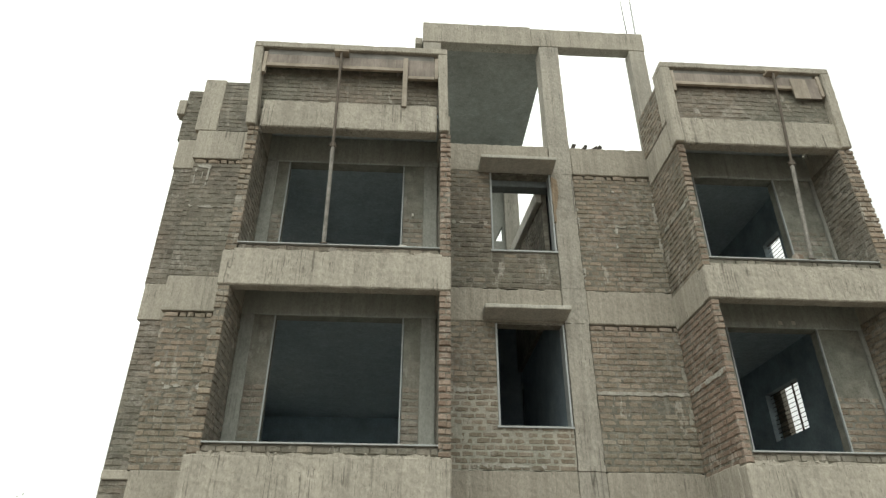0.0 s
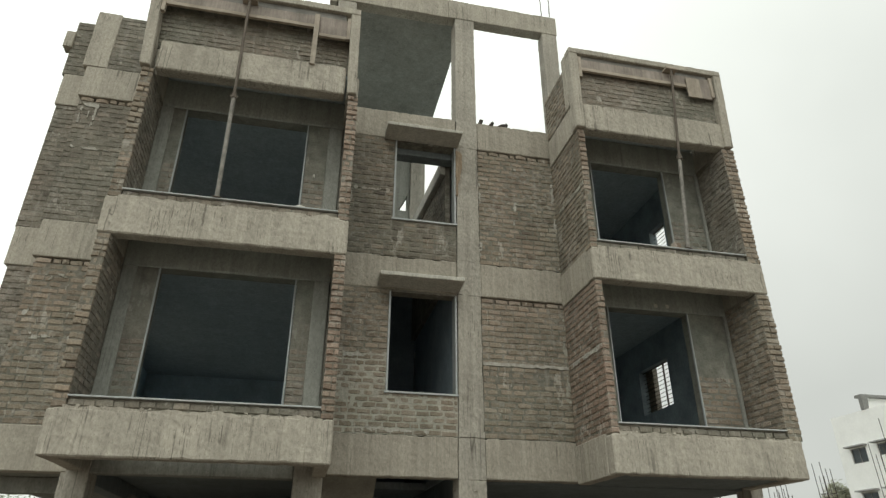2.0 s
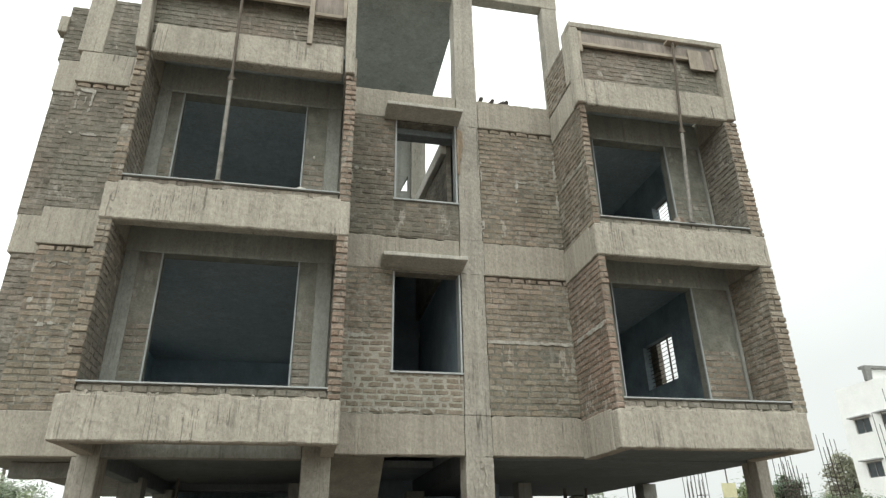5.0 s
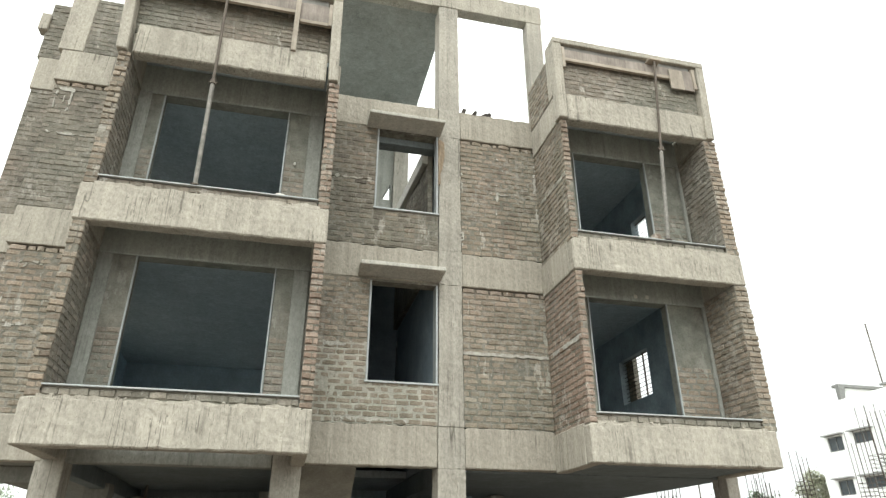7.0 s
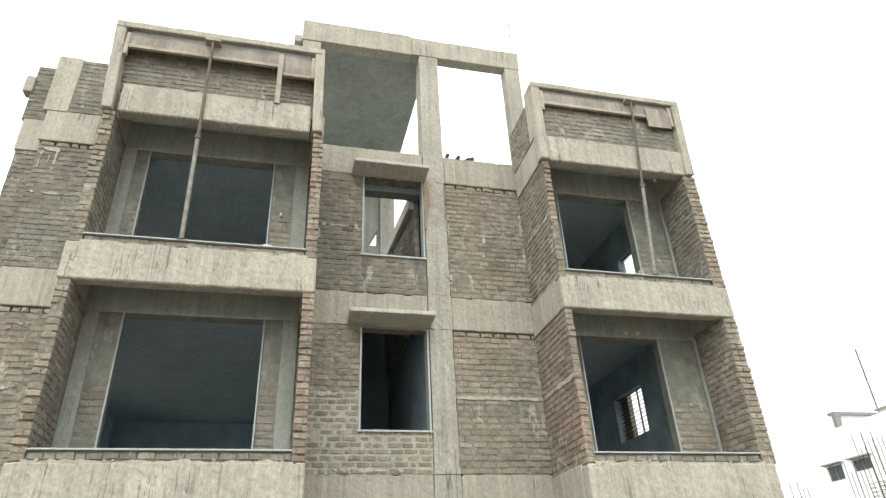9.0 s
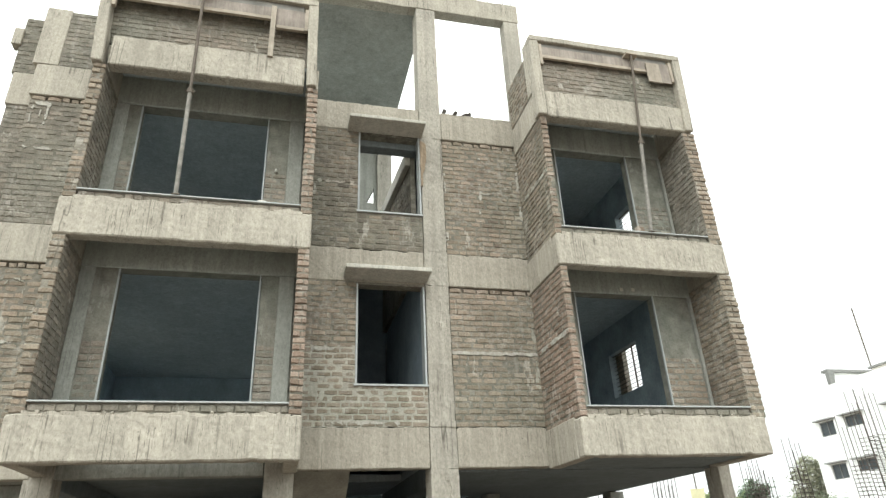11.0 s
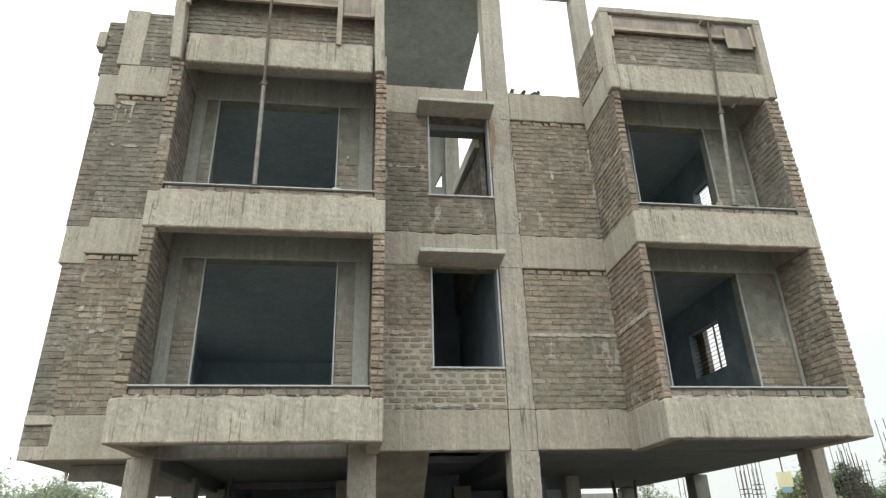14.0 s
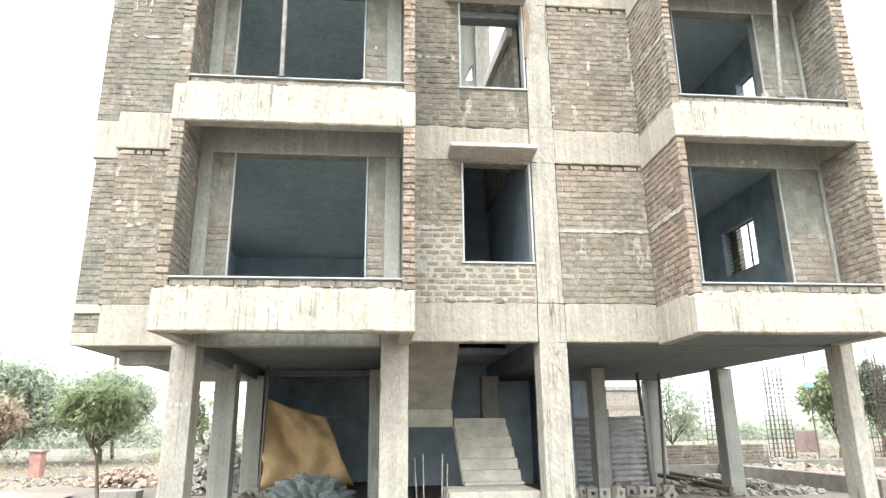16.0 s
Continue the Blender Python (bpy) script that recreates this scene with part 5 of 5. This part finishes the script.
def tree(x, y, height, radius, trunk_h, leaf, mat, label, seed, clumps=60, per=40, trunk_r=0.06, tuft=1.0, slim=0.24, lean=0.0):
    r = random.Random(seed)
    t = empty("tree", x, y, 0)
    tagged(t, label, "tree")
    bm = bmesh.new()
    pts = [Vector((0, 0, -0.05))]
    for k in range(1, 5):
        pts.append(Vector((lean * k / 4 + r.uniform(-0.04, 0.04) * (k if not lean else 0.5), r.uniform(-0.04, 0.04) * k, trunk_h * k / 4)))
    for i in range(4):
        m = (pts[i + 1] - pts[i])
        q = Matrix.Translation((pts[i] + pts[i + 1]) / 2) @ m.to_track_quat("Z", "Y").to_matrix().to_4x4()
        bmesh.ops.create_cone(bm, cap_ends=True, segments=8, radius1=trunk_r * (1.2 - 0.15 * i), radius2=trunk_r * (1.05 - 0.15 * i), depth=m.length * 1.03, matrix=q)
    centre = Vector((pts[-1].x, pts[-1].y, (height + trunk_h) / 2 + 0.05))
    cl = []
    for k in range(clumps):
        v = Vector((r.gauss(0, 1), r.gauss(0, 1), r.gauss(0, 1))).normalized()
        q = r.uniform(0.35, 1.0) ** 0.6
        lump = 0.8 + 0.5 * noise.noise(v * 2.4 + Vector((seed, 0, 0)))
        p = centre + Vector((v.x * radius * lump * q, v.y * radius * lump * q, v.z * (height - trunk_h) * 0.5 * lump * q))
        cl.append((p.x, p.y, p.z, radius * r.uniform(0.1, 0.19) * tuft, int(per * r.uniform(0.6, 1.3))))
        if k % max(6, clumps // 14) == 0:
            rod(bm, pts[-1] - Vector((0, 0, trunk_h * 0.12)), p, trunk_r * 0.28, 5)
    part("trunk", bm, BARK, t)
    leaf_mesh("crown", cl, leaf, seed, mat, t, slim=slim)
    return t


tree(-7.25, 5.2, 2.66, 1.14, 1.26, 0.2, LEAF_NEAR, "small tree with a rounded crown of long green leaves", 5, 270, 13, 0.04, 0.4, 0.15, -0.27)
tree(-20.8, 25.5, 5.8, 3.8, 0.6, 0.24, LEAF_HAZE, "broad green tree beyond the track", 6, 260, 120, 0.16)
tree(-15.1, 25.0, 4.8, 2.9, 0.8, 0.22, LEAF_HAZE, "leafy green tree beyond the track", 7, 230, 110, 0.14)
tree(-17.9, 21.0, 3.4, 1.25, 0.8, 0.22, LEAF_RUSSET, "small russet flowering tree beside the track", 8, 70, 46, 0.08)
tree(-11.5, 27.0, 3.2, 1.3, 1.0, 0.25, LEAF_FAR, "sparse pale green young tree", 9, 34, 28, 0.07)
tree(-6.9, 12.0, 2.95, 0.95, 1.2, 0.2, LEAF_NEAR, "young tree seen between the columns", 10, 34, 36, 0.04)
tree(17.4, 15.7, 4.0, 1.35, 1.3, 0.26, LEAF_NEAR, "leafy green tree beside a signboard", 11, 80, 44, 0.07)
tree(22.4, 19.5, 4.8, 1.1, 1.6, 0.2, LEAF_DARK, "dense dark green tree behind rebar columns", 12, 100, 70, 0.1)
tree(40.0, 34.8, 8.5, 1.9, 2.4, 0.34, LEAF_GREY, "tall grey green tree behind a white house, haze in its leaf colour", 13, 130, 40, 0.14)
tree(26.5, 22.5, 3.85, 2.1, 0.6, 0.22, LEAF_FAR, "low spreading green tree among rebar columns", 14, 130, 80, 0.1)
tree(30.2, 24.0, 4.0, 2.3, 0.6, 0.22, LEAF_FAR, "low spreading green tree before a white house", 15, 130, 80, 0.1)
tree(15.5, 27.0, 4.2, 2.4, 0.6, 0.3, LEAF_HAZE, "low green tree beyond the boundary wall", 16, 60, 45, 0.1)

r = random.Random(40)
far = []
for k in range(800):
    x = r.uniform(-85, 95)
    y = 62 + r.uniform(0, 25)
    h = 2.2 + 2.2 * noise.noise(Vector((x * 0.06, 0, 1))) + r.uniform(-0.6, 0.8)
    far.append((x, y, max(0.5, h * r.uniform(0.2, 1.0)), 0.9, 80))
tagged(leaf_mesh("far_woods", far, 0.8, 41, LEAF_MIST), "line of distant trees along the horizon, haze in their leaf colour", "trees", kind="stuff")
r = random.Random(43)
weeds = []
for k in range(650):
    side = r.random() < 0.5
    x, y = (r.uniform(-26, -7), r.uniform(8, 34)) if side else (r.uniform(8, 34), r.uniform(9, 34))
    weeds.append((x, y, 0.06, 0.13, 14))
tagged(leaf_mesh("weeds", weeds, 0.15, 44, LEAF_DRY, droop=-1.2), "dry weeds and low scrub on bare ground", "weeds", kind="stuff")

r = random.Random(52)
shrub = []
for k in range(44):
    x, y = (r.uniform(-30, -9), r.uniform(27, 36)) if k % 3 else (r.uniform(9, 34), r.uniform(28, 40))
    hh = r.uniform(0.3, 1.3)
    for q in range(3):
        shrub.append((x + r.uniform(-0.5, 0.5), y + r.uniform(-0.4, 0.4), hh * (0.3 + 0.3 * q), 0.32, 46))
tagged(leaf_mesh("shrubs", shrub, 0.2, 53, LEAF_HAZE), "grey green shrubs scattered over rough ground, haze in their leaf colour", "shrubs", kind="stuff")

# dirt track
bm = bmesh.new()
prev = None
for k in range(40):
    t_ = k / 39
    x, y = -30 + 22 * t_, 14.5 - 8.5 * t_ + 1.2 * math.sin(t_ * 4)
    w = 1.5 + 0.2 * math.sin(k)
    cur = [bm.verts.new((x - 0.4, y + w, 0.075)), bm.verts.new((x + 0.4, y - w, 0.075))]
    if prev:
        bm.faces.new((prev[0], prev[1], cur[1], cur[0]))
    prev = cur
structure(part("road", bm, TRACK), "pale sandy dirt track", "road")

# gate pillar beside the track
gp = empty("gate_pillar", -12.95, 14.4, 0)
tagged(gp, "short red painted pillar with a pale cap", "pillar")
bm = bmesh.new()
box(bm, -0.18, 0.18, -0.18, 0.18, 0, 0.82)
bmesh.ops.bevel(bm, geom=bm.edges[:], offset=0.015, segments=1, affect="EDGES")
part("shaft", bm, make_plain("red_painted_plaster", (0.33, 0.18, 0.145), 0.25), gp)
bm = bmesh.new()
box(bm, -0.25, 0.25, -0.25, 0.25, 0.82, 0.9)
bmesh.ops.bevel(bm, geom=bm.edges[:], offset=0.02, segments=1, affect="EDGES")
part("cap", bm, PALE_STONE, gp)
bm = bmesh.new()
rod(bm, (-16.0, 29.0, 0), (-16.75, 29.0, 9.0), 0.09, 8)
tagged(part("utility_pole", bm, STEEL_DARK), "thin dark metal pole behind the tree", "pole")

# ---------------------------------------------------------------- neighbouring plot: boundary wall, rebar columns, sign
ob = wall_body("wall_boundary", 7.0, 10.8, 9.912, 10.12, 0.34, 0.9)
structure(ob, "low unplastered brick boundary wall on a grey plinth", "wall")
lay(ob, (7.0, 9.912, 0.34), "front", 3.8, 0.56, BRICK_DAMP, (), 121)
structure(cast("plinth", 6.9, 9.2, 9.65, 10.14, -0.05, 0.335, KERB), "grey plinth of the boundary wall", "plinth")
structure(cast("plinth", 8.95, 9.24, 3.0, 9.645, -0.05, 0.36, KERB, step=0.2), "low grey plinth beam of the next plot", "plinth")
structure(cast("plinth", 9.25, 17.5, 12.4, 12.7, -0.05, 0.3, KERB), "low grey plinth beam of the next plot", "plinth")
structure(cast("plinth", -7.65, -6.75, 6.0, 6.5, -0.05, 0.16, CONCRETE_COLUMN), "pale concrete slab lying near the tree", "slab")


def rebar_column(x, y, z1, w, lean=0.0, ties=0.17, extra=1.1):
    c = empty("rebar_cage", x, y, 0)
    tagged(c, "upright cage of rusty reinforcing bars for a column", "rebar cage", "rebar cages")
    top = z1 - extra
    for i, (dx, dy) in enumerate(((-w, -w), (w, -w), (w, w), (-w, w), (0, -w), (0, w))):
        bm = bmesh.new()
        rod(bm, (dx, dy, 0), (dx + lean * z1, dy, z1 - 0.25 * (i % 3)), 0.014, 5)
        part("bar", bm, REBAR, c)
    bm = bmesh.new()
    for a, b in (((-w, -w), (w, -w)), ((w, -w), (w, w)), ((w, w), (-w, w)), ((-w, w), (-w, -w))):
        rod(bm, (a[0], a[1], 0), (b[0], b[1], 0), 0.009, 4)
    first = part("tie", bm, REBAR, c)
    k = 0.3
    while k < top:
        ob = first if k == 0.3 else new("tie", first.data)
        ob.parent = c
        ob.matrix_basis = pose(lean * k, 0, k)
        k += ties


for x, y, z1, w, lean in ((11.25, 14, 3.7, 0.2, 0), (13.6, 14, 4.2, 0.16, 0), (14.3, 14.3, 4.3, 0.16, 0), (18.0, 14, 4.9, 0.24, -0.01), (19.1, 14.6, 4.3, 0.2, 0),
                          (20.45, 14, 5.6, 0.22, -0.03), (21.6, 18, 5.0, 0.2, -0.02), (23.6, 14, 6.6, 0.24, -0.02), (24.6, 14, 7.7, 0.26, -0.02), (25.6, 14.4, 7.9, 0.26, -0.02)):
    rebar_column(x, y, z1, w, lean, extra=1.1 if z1 < 6 else 2.1)

sg = empty("signboard", 15.0, 13.6, 0)
tagged(sg, "small yellow and blue signboard on a thin post", "signboard")
bm = bmesh.new()
rod(bm, (0, 0, 0), (0, 0, 4.3), 0.025, 8)
part("post", bm, STEEL_DARK, sg)
bm = bmesh.new()
box(bm, -0.3, 0.3, -0.05, -0.026, 3.05, 3.58)
part("board", bm, make_plain("yellow_paint", (0.6, 0.57, 0.36), 0.08, 0.5), sg, "yellow painted panel")
bm = bmesh.new()
box(bm, -0.2, 0.2, -0.05, -0.026, 2.84, 3.047)
part("lower_board", bm, make_plain("blue_paint", (0.2, 0.33, 0.37), 0.08, 0.5), sg, "pale blue painted panel")
bm = bmesh.new()
box(bm, -0.5, 0.5, -0.4, 0.4, 0, 1.2)
bmesh.ops.bevel(bm, geom=bm.edges[:], offset=0.03, segments=1, affect="EDGES")
ob = part("site_tank", bm, make_plain("maroon_paint", (0.2, 0.148, 0.132), 0.2))
ob.matrix_basis = pose(23.6, 27.0, 0, 0, 0, 12)
tagged(ob, "boxy maroon site tank standing on bare ground", "tank")

# ---------------------------------------------------------------- far houses
LIME = make_plain("white_limewash", (0.78, 0.78, 0.76), 0.05, 0.9, 0, 0.8, 0.1)
GREY_TRIM = make_plain("grey_coping", (0.2, 0.2, 0.19), 0.15, 0.9)
DARK_GLASS = make_plain("dark_window_glass", (0.05, 0.06, 0.065), 0.2, 0.25, 0, 3.0, 0)

house = empty("white_house", 37.3, 31, 0)
tagged(house, "white three-storey house with small canopied windows", "house")
openings = []
for zb in (2.45, 5.4, 8.33):
    for y0, y1 in ((-2.4, -1.05), (-4.95, -3.4), (-8.4, -7.0), (-11.2, -9.8)):
        openings.append((y0, y1, zb + (0.25 if y0 < -3 else 0), zb + 1.0))
bm = bmesh.new()
cuts = sorted({0.0, -19.0, *[o[0] for o in openings], *[o[1] for o in openings]})
for a, b in zip(cuts, cuts[1:]):
    zs, z = [], 0.0
    for o in openings:
        if o[0] <= a and b <= o[1]:
            zs.append((z, o[2]))
            z = o[3]
    zs.append((z, 11.7))
    for z0, z1 in zs:
        box(bm, 0, 0.25, a, b, z0, z1)
box(bm, 0.25, 12, -0.25, 0, 0, 11.7)
box(bm, 0.25, 12, -19, -18.75, 0, 11.7)
box(bm, 0.25, 12, -18.75, -0.25, 11.4, 11.6)
part("wall", bm, LIME, house)
bm = bmesh.new()
box(bm, 4.05, 11, -16, -3.2, 11.6, 12.95)
part("roof_room", bm, make_plain("beige_plaster", (0.5, 0.47, 0.42), 0.1, 0.9), house, "beige plastered roof room")
bm = bmesh.new()
box(bm, 3.9, 11.2, -16.2, -3.05, 12.95, 13.08)
part("roof_slab", bm, GREY_TRIM, house, "thin grey roof slab")
bm = bmesh.new()
box(bm, -0.06, 4.04, -3.3, -2.7, 12.6, 12.78)
part("head_beam", bm, GREY_TRIM, house, "grey concrete head beam on the roof")
bm = bmesh.new()
vs = box(bm, -0.06, 0.5, -3.3, -3.0, 11.72, 12.595)
for v in vs:
    if v.co.z < 12 and v.co.x > 0.3:
        v.co.x -= 0.18
part("leg", bm, GREY_TRIM, house)
bm = bmesh.new()
box(bm, 0.66, 4.04, -2.95, -2.75, 11.6, 12.595)
part("roof_screen", bm, LIME, house)
for y0, y1, z0, z1 in openings:
    w = empty("window")
    w.parent = house
    bm = bmesh.new()
    box(bm, 0.12, 0.15, y0, y1, z0, z1)
    part("pane", bm, DARK_GLASS, w)
    bm = bmesh.new()
    ym = (y0 + y1) / 2
    for a, b, c, d in ((y0, y0 + 0.06, z0, z1), (y1 - 0.06, y1, z0, z1), (ym - 0.03, ym + 0.03, z0, z1), (y0 + 0.06, y1 - 0.06, z0, z0 + 0.06), (y0 + 0.06, y1 - 0.06, z1 - 0.06, z1)):
        box(bm, 0.08, 0.117, a, b, c, d)
    part("frame", bm, GREY_TRIM, w)
    bm = bmesh.new()
    box(bm, -0.4, 0.0, y0 - 0.2, y1 + 0.2, z1 + 0.08, z1 + 0.17)
    part("canopy", bm, make_plain("grey_canopy_%d" % (len(bpy.data.materials)), (0.3, 0.3, 0.29), 0.1), w)
bm = bmesh.new()
rod(bm, (4.1, -3.2, 13.07), (4.1, -3.2, 17.7), 0.05, 6)
part("mast", bm, STEEL_DARK, house, "thin roof mast")

hut = empty("unfinished_house", 9.9, 21, 0)
tagged(hut, "unfinished single-storey brick house with a pale lintel band", "house")
bm = bmesh.new()
for a, b, z0, z1 in ((-2.4, -1.2, 0, 3.2), (-1.2, -0.2, 0, 0.9), (-1.2, -0.2, 2.3, 3.2), (-0.2, 1.4, 0, 3.2)):
    box(bm, a, b, 0, 0.25, z0, z1)
box(bm, -2.4, -2.15, 0.25, 4, 0, 3.2)
box(bm, 1.15, 1.4, 0.25, 4, 0, 3.2)
part("wall", bm, make_plain("dull_red_brickwork", (0.27, 0.235, 0.2), 0.25, 0.95, 0, 7.0, 0.4), hut)
bm = bmesh.new()
box(bm, -2.5, 1.5, -0.1, 4.1, 3.2, 3.4)
part("roof", bm, CONCRETE_PLAIN, hut)
bm = bmesh.new()
box(bm, -2.42, 1.42, -0.02, -0.003, 2.3, 2.48)
part("lintel_band", bm, PALE_STONE, hut)
